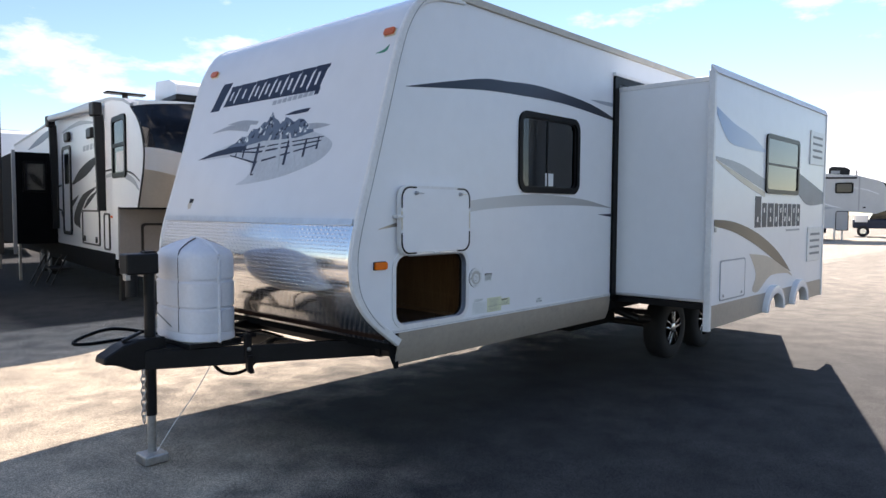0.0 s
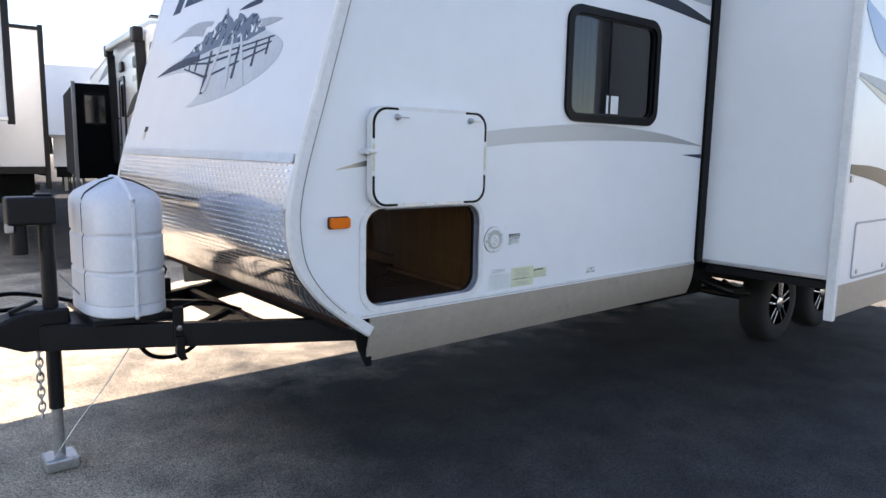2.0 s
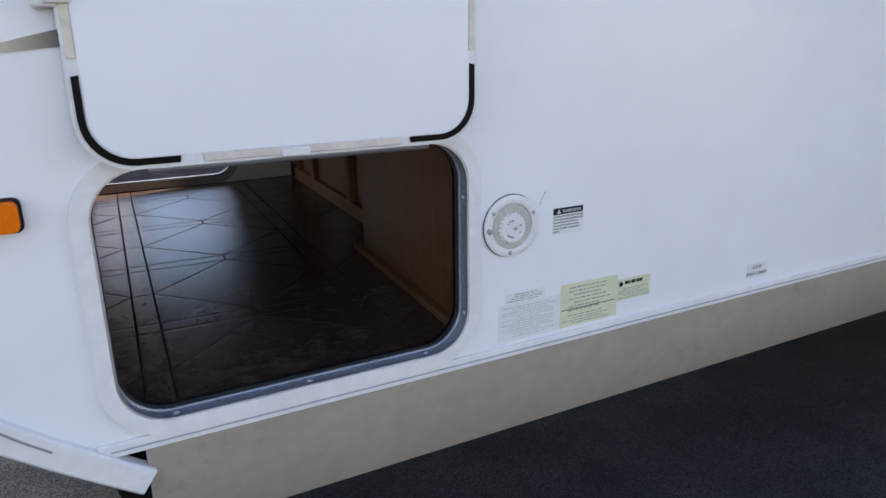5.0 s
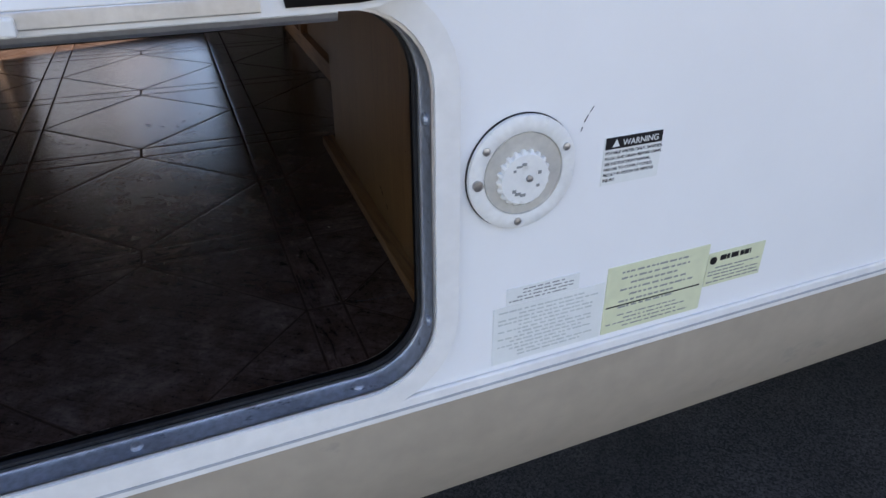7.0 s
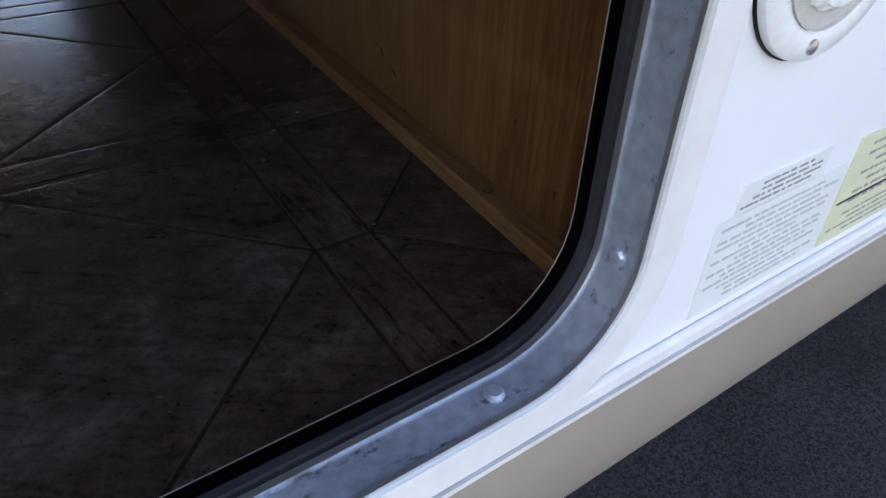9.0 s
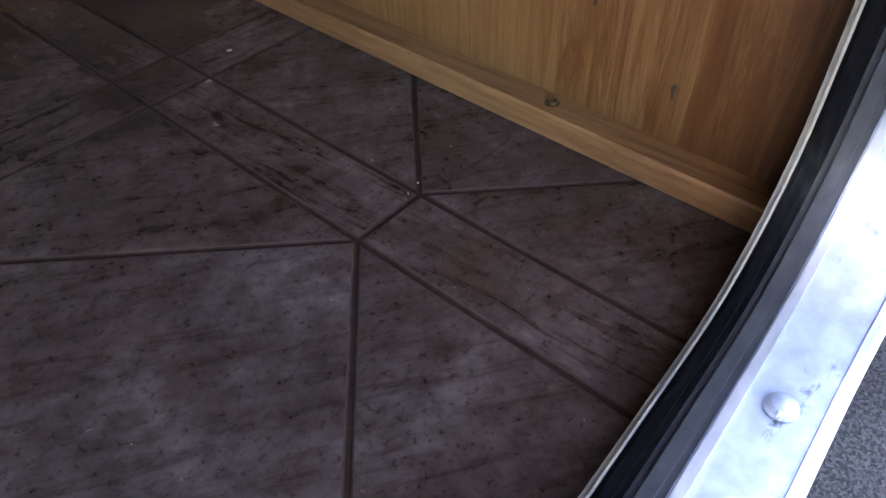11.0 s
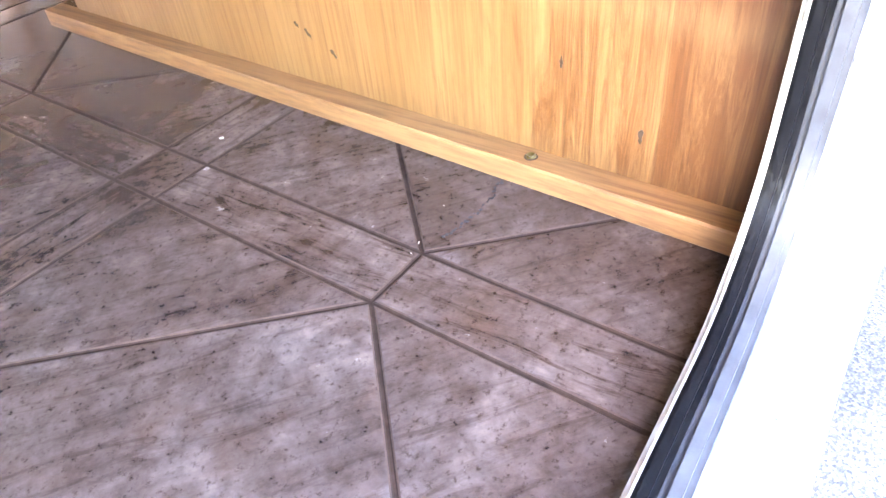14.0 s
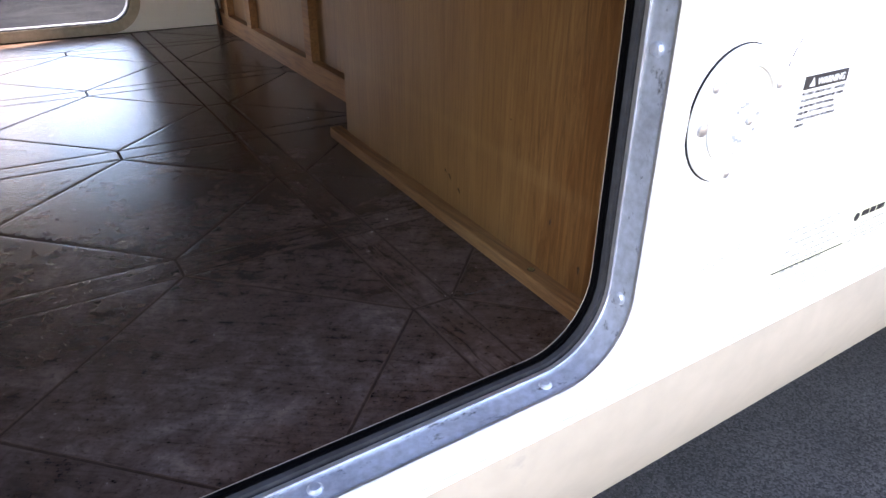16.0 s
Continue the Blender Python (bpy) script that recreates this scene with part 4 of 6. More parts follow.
def make_locker_door():
    x0, x1, z0, z1 = 0.074, 0.733, 1.321, 1.752
    door = part("baggage_door", slab(rrect(x0, x1, z0, z1, 0.075, 9), [], -0.046, -0.012, xz), TRIM_WHITE, trailer, "white baggage door folded up flat against the wall")
    part("inner_skin", slab(rrect(x0 + 0.018, x1 - 0.018, z0 + 0.018, z1 - 0.016, 0.062, 9), [], -0.0475, -0.045, xz), WHITE, door)
    ring_o, ring_i = rrect(x0 + 0.006, x1 - 0.006, z0 + 0.006, z1 - 0.006, 0.070, 9), rrect(x0 + 0.016, x1 - 0.016, z0 + 0.016, z1 - 0.016, 0.062, 9)
    n = len(ring_o)
    for c in range(4):
        ks = list(range(c * 9, c * 9 + 9))
        o, i = [ring_o[k] for k in ks], [ring_i[k] for k in ks]
        ext = 0.060
        d0 = Vector((o[0][0] - o[1][0], o[0][1] - o[1][1])).normalized() * ext
        d1 = Vector((o[-1][0] - o[-2][0], o[-1][1] - o[-2][1])).normalized() * ext
        snap = lambda d: Vector((math.copysign(ext, d.x), 0)) if abs(d.x) > abs(d.y) else Vector((0, math.copysign(ext, d.y)))
        d0, d1 = snap(d0), snap(d1)
        poly = [tuple(Vector(o[0]) + d0)] + o + [tuple(Vector(o[-1]) + d1), tuple(Vector(i[-1]) + d1)] + i[::-1] + [tuple(Vector(i[0]) + d0)]
        part("seal_corner", slab(poly, [], -0.049, -0.045, xz), RUBBER, door, "black foam seal at the door corner")
    part("edge_tape", box(x0 + 0.170, x1 - 0.155, -0.0495, -0.044, z0 + 0.004, z0 + 0.017, 0.001), ALU, door)
    part("edge_tape", box(x1 - 0.017, x1 - 0.005, -0.0490, -0.044, z0 + 0.16, z1 - 0.16, 0.001), YELLOWED, door)
    part("edge_tape", box(x0 + 0.005, x0 + 0.017, -0.0490, -0.044, z0 + 0.16, z1 - 0.16, 0.001), YELLOWED, door)
    part("hinge", rod((x0 + 0.09, -0.022, z0 - 0.004), (x1 - 0.09, -0.022, z0 - 0.004), 0.008), ALU, door, "aluminium piano hinge")
    part("pull_tab", box(0.365, 0.412, -0.056, -0.046, z0 + 0.001, z0 + 0.014, 0.002), PLASTIC, door)
    for x in (0.205, 0.622):
        k = part("latch_knob", lathe([(0.014, -0.047), (0.014, -0.052), (0.009, -0.056), (0.009, -0.068), (0.002, -0.070)], (x, 0, z1 - 0.045), "Y", 18), STEEL, door, "zinc cam latch")
        part("cam", beam((x, -0.066, z1 - 0.045), (x + 0.05, -0.066, z1 - 0.047), 0.012, 0.004, 0.001), STEEL if x < 0.5 else YELLOWED, k)
    c = part("door_catch", box(0.046, 0.078, -0.050, -0.002, 1.548, 1.572, 0.004), PLASTIC, trailer, "white plastic door holdback catch")
    part("catch_clip", box(0.060, 0.096, -0.060, -0.048, 1.553, 1.568, 0.004), PLASTIC, c)


make_locker_door()


def decal(name, top, bottom, mat, parent, y=-0.0025, label="", place=xz, back=0.0):
    """A flat printed shape between two curves."""
    t, b = smooth_line(top), smooth_line(bottom)
    poly = [p for p in t + b[::-1]]
    out = [poly[0]]
    for p in poly[1:]:
        if math.dist(p, out[-1]) > 0.002:
            out.append(p)
    if math.dist(out[0], out[-1]) < 0.002:
        out.pop()
    return part(name, slab(out, [], y, y + 0.0018 if place is xz else y - 0.0012, place), mat, parent, label)


STRIPE_FADE = ramp_x_material("grey_fading_film", -2.3, -0.25, [(0.64, 0.63, 0.59), (0.50, 0.49, 0.46), (0.36, 0.35, 0.33)])
NAVY_FADE = ramp_x_material("navy_fading_film", -2.85, -0.25, [(0.020, 0.030, 0.050), (0.036, 0.050, 0.078), (0.014, 0.016, 0.022)])
TIP_FADE = ramp_x_material("tan_fading_film", -3.08, -2.91, [(0.60, 0.50, 0.36), (0.52, 0.45, 0.34), (0.08, 0.08, 0.08)])


def side_graphics():
    decal("navy_stripe", [(0.156, 2.363), (0.575, 2.452), (0.93, 2.518), (1.18, 2.535), (1.62, 2.556), (2.30, 2.515), (2.738, 2.435)],
          [(0.156, 2.361), (0.575, 2.405), (0.93, 2.438), (1.33, 2.455), (1.95, 2.462), (2.738, 2.408)], NAVY_FADE, trailer, label="navy swoosh stripe on the wall")
    decal("grey_stripe", [(2.36, 2.545), (2.55, 2.556), (2.738, 2.560)], [(2.36, 2.544), (2.55, 2.530), (2.738, 2.525)], GREY_FILM, trailer)
    decal("fading_stripe", [(0.30, 1.60), (0.773, 1.666), (1.076, 1.697), (1.589, 1.728), (2.235, 1.700), (2.738, 1.632)],
          [(0.30, 1.53), (0.773, 1.590), (1.08, 1.618), (1.597, 1.640), (2.242, 1.646), (2.738, 1.628)], STRIPE_FADE, trailer, label="grey-tan fading stripe on the wall")
    decal("dark_tip", [(2.52, 1.571), (2.738, 1.577)], [(2.52, 1.569), (2.738, 1.548)], NAVY, trailer)
    decal("tan_tip", [(-0.073, 1.483), (0.0, 1.503), (0.120, 1.532)], [(-0.073, 1.481), (0.0, 1.490), (0.120, 1.502)], TIP_FADE, trailer)


side_graphics()


def make_side_window(parent, x0, x1, z0, z1, y, r, halves=False, shade=True):
    win = part("window", slab(rrect(x0 - 0.012, x1 + 0.012, z0 - 0.012, z1 + 0.012, r + 0.012, 9), [rrect(x0 + 0.030, x1 - 0.030, z0 + 0.030, z1 - 0.030, r * 0.75, 9)],
                             y - 0.016, y, xz), RUBBER, parent, "black-framed radius-corner window", True)
    part("inner_frame", slab(rrect(x0 + 0.002, x1 - 0.002, z0 + 0.002, z1 - 0.002, r, 9), [rrect(x0 + 0.038, x1 - 0.038, z0 + 0.038, z1 - 0.038, r * 0.7, 9)],
                             y, y + 0.034, xz), BLACK, win)
    if halves:
        zm = (z0 + z1) / 2
        panes = ((z0 + 0.03, zm, 0.0), (zm, z1 - 0.03, -0.004))
        for a, c, d in panes:
            ob = part("pane", box(x0 + 0.028, x1 - 0.028, y - 0.006 + d, y - 0.002 + d, a, c), DARK_GLASS, win, "mirror-tinted pane")
        part("meeting_rail", box(x0 + 0.025, x1 - 0.025, y - 0.014, y - 0.004, zm - 0.010, zm + 0.010, 0.002), BLACK, win)
    else:
        xm = x0 + (x1 - x0) * 0.47
        for a, c in ((x0 + 0.034, xm), (xm, x1 - 0.034)):
            ob = part("pane", box(a, c, y + 0.010, y + 0.014, z0 + 0.034, z1 - 0.034), GLASS, win, "tinted pane")
            ob.visible_shadow = False
        part("meeting_rail", box(xm - 0.009, xm + 0.009, y + 0.002, y + 0.018, z0 + 0.030, z1 - 0.030, 0.003), BLACK, win)
    return win


def make_details():
    win = make_side_window(trailer, 1.345, 2.170, 1.750, 2.340, 0.0, 0.085)
    part("paper_tag", box(1.705, 1.815, 0.006, 0.008, 1.795, 1.895), STICKER_W, win, "white paper tag in the window corner")
    b = bmesh.new()
    for k in range(14):
        x = 1.375 + k * 0.022
        b = box(x, x + 0.0205, 0.050 + 0.010 * (k % 2), 0.056 + 0.010 * (k % 2), 1.77, 2.33, 0.0, b)
    part("pleated_shade", b, CURTAIN, win, "pale vertical pleated shade")
    part("interior_wall", box(1.10, 2.70, 0.9, 0.92, 1.45, 2.98), INNER, trailer)
    # amber marker light on the side
    lamp = part("marker_light", slab(rrect(-0.110, -0.010, 1.238, 1.290, 0.011, 5), [], -0.008, 0.0, xz), BLACK, trailer, "amber side marker light")
    part("lens", bevelled(slab(rrect(-0.106, -0.014, 1.242, 1.286, 0.010, 5), [], -0.026, -0.007, xz), 0.003, 2), ORANGE, lamp, "amber lens")
    # front clearance lights and the small torn green film under one
    for y in (0.085, 2.17):
        lamp = part("clearance_light", slab(rrect(y - 0.055, y + 0.045, 2.668, 2.716, 0.010, 4), [], 0.0, 0.008, on_nose), YELLOWED, trailer, "sun-faded amber clearance light")
        part("lens", slab(rrect(y - 0.050, y + 0.040, 2.672, 2.712, 0.010, 4), [], 0.008, 0.022, on_nose), RED_FADED, lamp)
    decal("green_mark", [(0.17, 2.572), (0.10, 2.585), (0.055, 2.612)], [(0.17, 2.570), (0.10, 2.565), (0.065, 2.575)], GREEN_FILM, trailer, 0.0015, place=on_nose)
    # water fill
    cx, cz = 0.841, 1.131
    ring = slab([(cx + 0.0655 * math.cos(a), cz + 0.0655 * math.sin(a)) for a in np.linspace(0, 2 * math.pi, 41)[:-1]],
                [[(cx + 0.047 * math.cos(a), cz + 0.047 * math.sin(a)) for a in np.linspace(0, 2 * math.pi, 37)[:-1]]], -0.009, 0.0, xz)
    fill = part("water_fill", bevelled(ring, 0.0015, 1), PLASTIC, trailer, "white plastic water fill flange with a screw cap", True)
    part("gasket", slab([(cx + 0.0667 * math.cos(a), cz + 0.0667 * math.sin(a)) for a in np.linspace(0, 2 * math.pi, 41)[:-1]],
                        [[(cx + 0.060 * math.cos(a), cz + 0.060 * math.sin(a)) for a in np.linspace(0, 2 * math.pi, 37)[:-1]]], -0.0022, -0.0005, xz), RUBBER, fill)
    part("dish", lathe([(0.0475, -0.008), (0.0475, -0.010), (0.0465, -0.008), (0.044, 0.022), (0.030, 0.030), (0.002, 0.030)], (cx, 0, cz), "Y", 36), SHADED_DISH_PLASTIC, fill, "recessed dish, toned down for shade", True)
    b = bmesh.new()
    n = 80
    kx, kz = cx - 0.001, cz - 0.004
    loops = []
    for h, rr in ((0.0295, 0.0335), (0.016, 0.0335), (0.0155, 0.0315), (-0.011, 0.031), (-0.015, 0.0285)):
        rib = 0.0016 if -0.012 < h < 0.0156 else 0.0
        loops.append([b.verts.new((kx + (rr + (rib if k % 4 < 2 else -rib)) * math.cos(2 * math.pi * k / n), h,
                                   kz + (rr + (rib if k % 4 < 2 else -rib)) * math.sin(2 * math.pi * k / n))) for k in range(n)])
    for a, c in zip(loops, loops[1:]):
        for k in range(n):
            b.faces.new((a[k], a[(k + 1) % n], c[(k + 1) % n], c[k]))
    b.faces.new(loops[-1])
    bmesh.ops.recalc_face_normals(b, faces=list(b.faces))
    cap = part("fill_cap", b, PLASTIC, fill, "ribbed white screw cap")
    rng = random.Random(12)
    for deg in (98, 118, 140, 222, 240, 262, 330, 20):
        w, h = rng.uniform(0.0015, 0.0042), rng.uniform(0.001, 0.002)
        x, z = kx + 0.018 * math.cos(radians(deg)), kz + 0.018 * math.sin(radians(deg))
        part("embossing", box(x - w, x + w, -0.0158, -0.0148, z - h, z + h), TEXT_GREY, cap)
    part("cap_pin", lathe([(0.0038, -0.0148), (0.0038, -0.0180), (0.001, -0.0185)], (kx + 0.004, 0, kz + 0.001), "Y", 12), STEEL, fill)
    for a in (-95, 25, 145):
        x, z = cx + 0.0565 * math.cos(radians(a)), cz + 0.0565 * math.sin(radians(a))
        part("screw", lathe([(0.0048, -0.0085), (0.0044, -0.0105), (0.0015, -0.0112)], (x, 0, z), "Y", 12), STEEL, fill)
    part("key_plug", lathe([(0.006, -0.0085), (0.006, -0.012), (0.002, -0.0125)], (cx - 0.056, 0, cz - 0.004), "Y", 12), STEEL, fill)
    # scratch mark above the fill
    b = tube([(0.915, -0.0008, 1.166), (0.9165, -0.0008, 1.171)], 0.0005, 5)
    b = tube([(0.918, -0.0008, 1.176), (0.9225, -0.0008, 1.184)], 0.0005, 5, b)
    b = tube([(0.9245, -0.0008, 1.187), (0.929, -0.0008, 1.193)], 0.0004, 5, b)
    part("scuff_mark", b, TEXT_BLACK, trailer)
    # warning label
    tag = part("warning_label", box(0.949, 1.030, -0.0012, 0.0, 1.094, 1.153), STICKER_W, trailer, "white warning label with black header")
    part("label_header", box(0.950, 1.029, -0.0020, -0.0008, 1.1385, 1.1525), TEXT_BLACK, tag)
    words("WARNING", 0.0104, 0.973, 1.1415, -0.0022, STICKER_W, tag)
    part("warning_triangle", slab([(0.959, 1.1412), (0.969, 1.1412), (0.964, 1.1502)], [], -0.0024, -0.0018, xz), STICKER_W, tag)
    for k, s in enumerate(("POTABLE WATER ONLY. SANITIZE,", "FLUSH AND DRAIN BEFORE USING.", "SEE INSTRUCTION MANUAL.", "FAILURE TO COMPLY COULD", "RESULT IN DEATH OR SERIOUS", "INJURY.")):
        words(s, 0.0051, 0.951, 1.1320 - k * 0.0067, -0.0014, TEXT_BLACK, tag)
    # low point drain label
    tag = part("drain_label", box(1.592, 1.668, -0.0012, 0.0, 0.882, 0.922), STICKER_W, trailer, "small white drain label")
    words("LOW", 0.0145, 1.629, 0.9055, -0.0014, TEXT_BLACK, tag, align="CENTER")
    words("POINT DRAIN", 0.0125, 1.629, 0.8885, -0.0014, TEXT_BLACK, tag, align="CENTER")

    def bars(tag, x0, x1, z0, z1, rows, mat, seed, h=0.30):
        rng = random.Random(seed)
        step = (z1 - z0) / rows
        for k in range(rows):
            z = z1 - (k + 0.5) * step
            x = x0 + rng.choice((0, 0, 0.12, 0.2)) * (x1 - x0)
            end = x1 - rng.choice((0, 0.05, 0.15, 0.3)) * (x1 - x0)
            b = None
            while x < end:
                w = rng.uniform(0.003, 0.013)
                b = box(x, min(x + w, end), -0.0018, -0.0006, z - step * h / 2, z + step * h / 2, 0.0, b)
                x += w + rng.uniform(0.0015, 0.004)
            if b:
                part("print_bar", b, mat, tag)

    tag = part("cargo_label", box(0.978, 1.142, -0.0016, 0.0, 0.871, 0.974), STICKER_Y, trailer, "faded yellow cargo capacity label")
    bars(tag, 1.0, 1.13, 0.905, 0.968, 7, TEXT_GREY, 4)
    part("rule", box(0.981, 1.135, -0.0024, -0.0012, 0.9120, 0.9135), TEXT_BLACK, tag)
    bars(tag, 0.984, 1.12, 0.875, 0.900, 4, TEXT_GREY, 5)
    tag = part("small_label", box(1.144, 1.245, -0.0012, 0.0, 0.905, 0.958), STICKER_Y, trailer, "small pale recall label")
    part("dot", lathe([(0.006, -0.0014), (0.006, -0.002)], (1.153, 0, 0.946), "Y", 14), TEXT_BLACK, tag)
    bars(tag, 1.165, 1.243, 0.940, 0.956, 1, TEXT_BLACK, 6, 0.5)
    bars(tag, 1.148, 1.243, 0.908, 0.936, 5, TEXT_GREY, 7)
    tag = part("compliance_label", box(0.815, 0.975, -0.0010, 0.0, 0.870, 0.955), STICKER_W, trailer, "clear white compliance label")
    bars(tag, 0.822, 0.965, 0.876, 0.950, 13, TEXT_FAINT, 8, 0.3)
    tag = part("notice_label", box(0.832, 0.934, -0.0014, 0.0, 0.957, 0.980), STICKER_W, trailer, "narrow white notice label")
    bars(tag, 0.835, 0.930, 0.959, 0.978, 4, TEXT_GREY, 9, 0.34)


make_details()


def front_art():
    """Lettering-sized navy blocks and the grey mountain scene on the front cap, as plain shapes."""
    art = part("front_decal", slab(smooth_line([(2.00, 1.985), (1.70, 2.075), (1.20, 2.125), (0.70, 2.120), (0.44, 2.050), (0.40, 1.985), (0.52, 1.905), (0.85, 1.825),
                                                (1.15, 1.790), (1.42, 1.775), (1.32, 1.815), (1.27, 1.880), (1.34, 1.950), (1.55, 1.985), (1.80, 1.985)], 4, True), [], 0.0, 0.0012, on_nose),
               SILVER_FILM, trailer, "grey mountain and fence picture film")
    decal("dark_tail", [(2.06, 1.985), (1.85, 2.035), (1.60, 2.062), (1.40, 2.060)], [(2.06, 1.983), (1.85, 2.000), (1.62, 2.012), (1.40, 2.030)], NAVY, art, 0.0024, place=on_nose)
    rng = random.Random(5)
    # mountain range: one jagged mass with dark and pale facets
    ridge = [(1.74, 2.035), (1.64, 2.075), (1.57, 2.090), (1.50, 2.135), (1.44, 2.130), (1.37, 2.185), (1.31, 2.180), (1.24, 2.225), (1.205, 2.222), (1.16, 2.290), (1.12, 2.245),
             (1.07, 2.225), (1.03, 2.195), (0.98, 2.240), (0.93, 2.225), (0.87, 2.195), (0.82, 2.215), (0.76, 2.205), (0.70, 2.165), (0.66, 2.160), (0.62, 2.110)]
    part("mountain_range", slab(ridge + [(0.80, 2.080), (1.20, 2.085), (1.55, 2.045)], [], 0.0012, 0.0022, on_nose), SLATE_FILM, art)
    ry, rz = [p[0] for p in ridge][::-1], [p[1] for p in ridge][::-1]
    for k in range(64):
        y = rng.uniform(0.66, 1.66)
        top = float(np.interp(y, ry, rz))
        z = rng.uniform(2.075, max(2.08, top - 0.012))
        h, w = rng.uniform(0.018, 0.055), rng.uniform(0.010, 0.028)
        h = min(h, top - z)
        lean = rng.choice((-1, 1)) * rng.uniform(0.2, 0.9) * h
        if h > 0.008:
            part("rock_face", slab([(y, z + h), (y + lean - w * 0.4, z + h * 0.35), (y + lean * 0.7, z), (y + lean + w * 0.8, z + h * 0.15)], [], 0.0022, 0.0028 + 0.0001 * (k % 5), on_nose),
                 NAVY if rng.random() < 0.62 else STICKER_W, art)
    for pts_t, pts_b, mat in (([(1.96, 2.19), (1.70, 2.235), (1.42, 2.225)], [(1.96, 2.188), (1.72, 2.20), (1.44, 2.170)], GREY_FILM),
                              ([(1.75, 2.245), (1.55, 2.262), (1.32, 2.240)], [(1.75, 2.243), (1.55, 2.232), (1.34, 2.215)], GREY_FILM),
                              ([(1.00, 2.255), (0.88, 2.275), (0.72, 2.280)], [(1.00, 2.253), (0.88, 2.250), (0.74, 2.255)], NAVY),
                              ([(0.70, 2.17), (0.58, 2.165), (0.46, 2.145)], [(0.70, 2.13), (0.58, 2.13), (0.46, 2.143)], GREY_FILM)):
        decal("cloud_streak", pts_t, pts_b, mat, art, 0.0024, place=on_nose)
    # fence
    for a, b2, hw in (((1.60, 2.025), (0.50, 2.07), 0.006), ((1.25, 2.005), (0.52, 2.045), 0.007), ((1.25, 2.005), (1.62, 2.030), 0.006), ((1.24, 1.93), (1.60, 2.00), 0.007), ((1.24, 1.93), (0.54, 2.02), 0.007)):
        part("fence_rail", slab([(a[0], a[1] - hw), (a[0], a[1] + hw), (b2[0], b2[1] + hw * 0.6), (b2[0], b2[1] - hw * 0.6)], [], 0.0014, 0.0026, on_nose), NAVY, art)
    for y, z0, z1, w in ((1.24, 1.84, 2.07, 0.018), (0.88, 1.90, 2.07, 0.014), (0.68, 1.945, 2.07, 0.011), (0.55, 1.99, 2.075, 0.009), (1.42, 1.975, 2.07, 0.010), (1.52, 1.99, 2.06, 0.007)):
        part("fence_post", slab([(y - w, z0), (y + w, z0), (y + w * 0.7, z1), (y - w * 0.7, z1)], [], 0.0016, 0.003, on_nose), NAVY, art)
    for y, yb in ((1.10, 1.20), (0.98, 0.93), (0.88, 0.72)):
        part("light_ray", slab([(y, 2.12), (y + 0.02, 2.12), (yb + 0.045, 1.85), (yb - 0.015, 1.85)], [], 0.003, 0.0036, on_nose), SILVER_FILM, art)
    # the maker's mark as slanted navy blocks
    mark = part("front_mark", slab([(2.075, 2.372), (1.945, 2.372), (1.935, 2.40), (1.85, 2.56), (1.835, 2.590), (1.965, 2.590), (1.985, 2.555), (2.05, 2.41)], [], 0.0, 0.0014, on_nose),
                NAVY, trailer, "navy maker's mark of slanted blocks")
    y = 1.885
    for k, w in enumerate((0.14, 0.21, 0.135, 0.135, 0.145, 0.145, 0.16, 0.155)):
        z0, z1, sl = 2.395, 2.552 + 0.003 * k, 0.055
        ya, yb = y - 0.006, y - w + 0.008
        m = (ya + yb) / 2
        slit = [(m - 0.020, z0 + 0.045), (m + 0.006, z0 + 0.045), (m + 0.006 - sl * 0.45, z1 - 0.045), (m - 0.020 - sl * 0.45, z1 - 0.045)]
        block = [(ya + 0.010, z0), (yb - 0.006, z0), (yb - 0.006, z0 + 0.022), (yb + 0.004, z0 + 0.030), (yb + 0.004 - sl * 0.8, z1 - 0.030),
                 (yb - 0.006 - sl, z1 - 0.022), (yb - 0.006 - sl, z1), (ya + 0.006 - sl, z1), (ya - 0.006 - sl * 0.85, z1 - 0.026), (ya - 0.004, z0 + 0.026)]
        part("mark_block", slab(block, [slit], 0.0, 0.0014, on_nose), NAVY, mark)
        y -= w
    for k in range(9):
        part("mark_bar", slab([(1.20 - k * 0.06, 2.345 + k * 0.003), (1.155 - k * 0.06, 2.345 + k * 0.003), (1.145 - k * 0.06, 2.375 + k * 0.003), (1.19 - k * 0.06, 2.375 + k * 0.003)],
                              [], 0.0, 0.0014, on_nose), GREY_FILM if k < 8 else NAVY, mark)
    # remains of a torn sticker
    part("sticker_remnant", slab([(2.03, 1.60), (1.99, 1.60), (1.985, 1.64), (1.97, 1.675), (2.03, 1.675), (2.045, 1.63)], [], 0.0, 0.001, on_nose), TAN_FILM, trailer)
    part("sticker_remnant", slab([(2.03, 1.645), (1.975, 1.65), (1.972, 1.678), (2.03, 1.68)], [], 0.001, 0.0018, on_nose), TEXT_BLACK, trailer)


front_art()


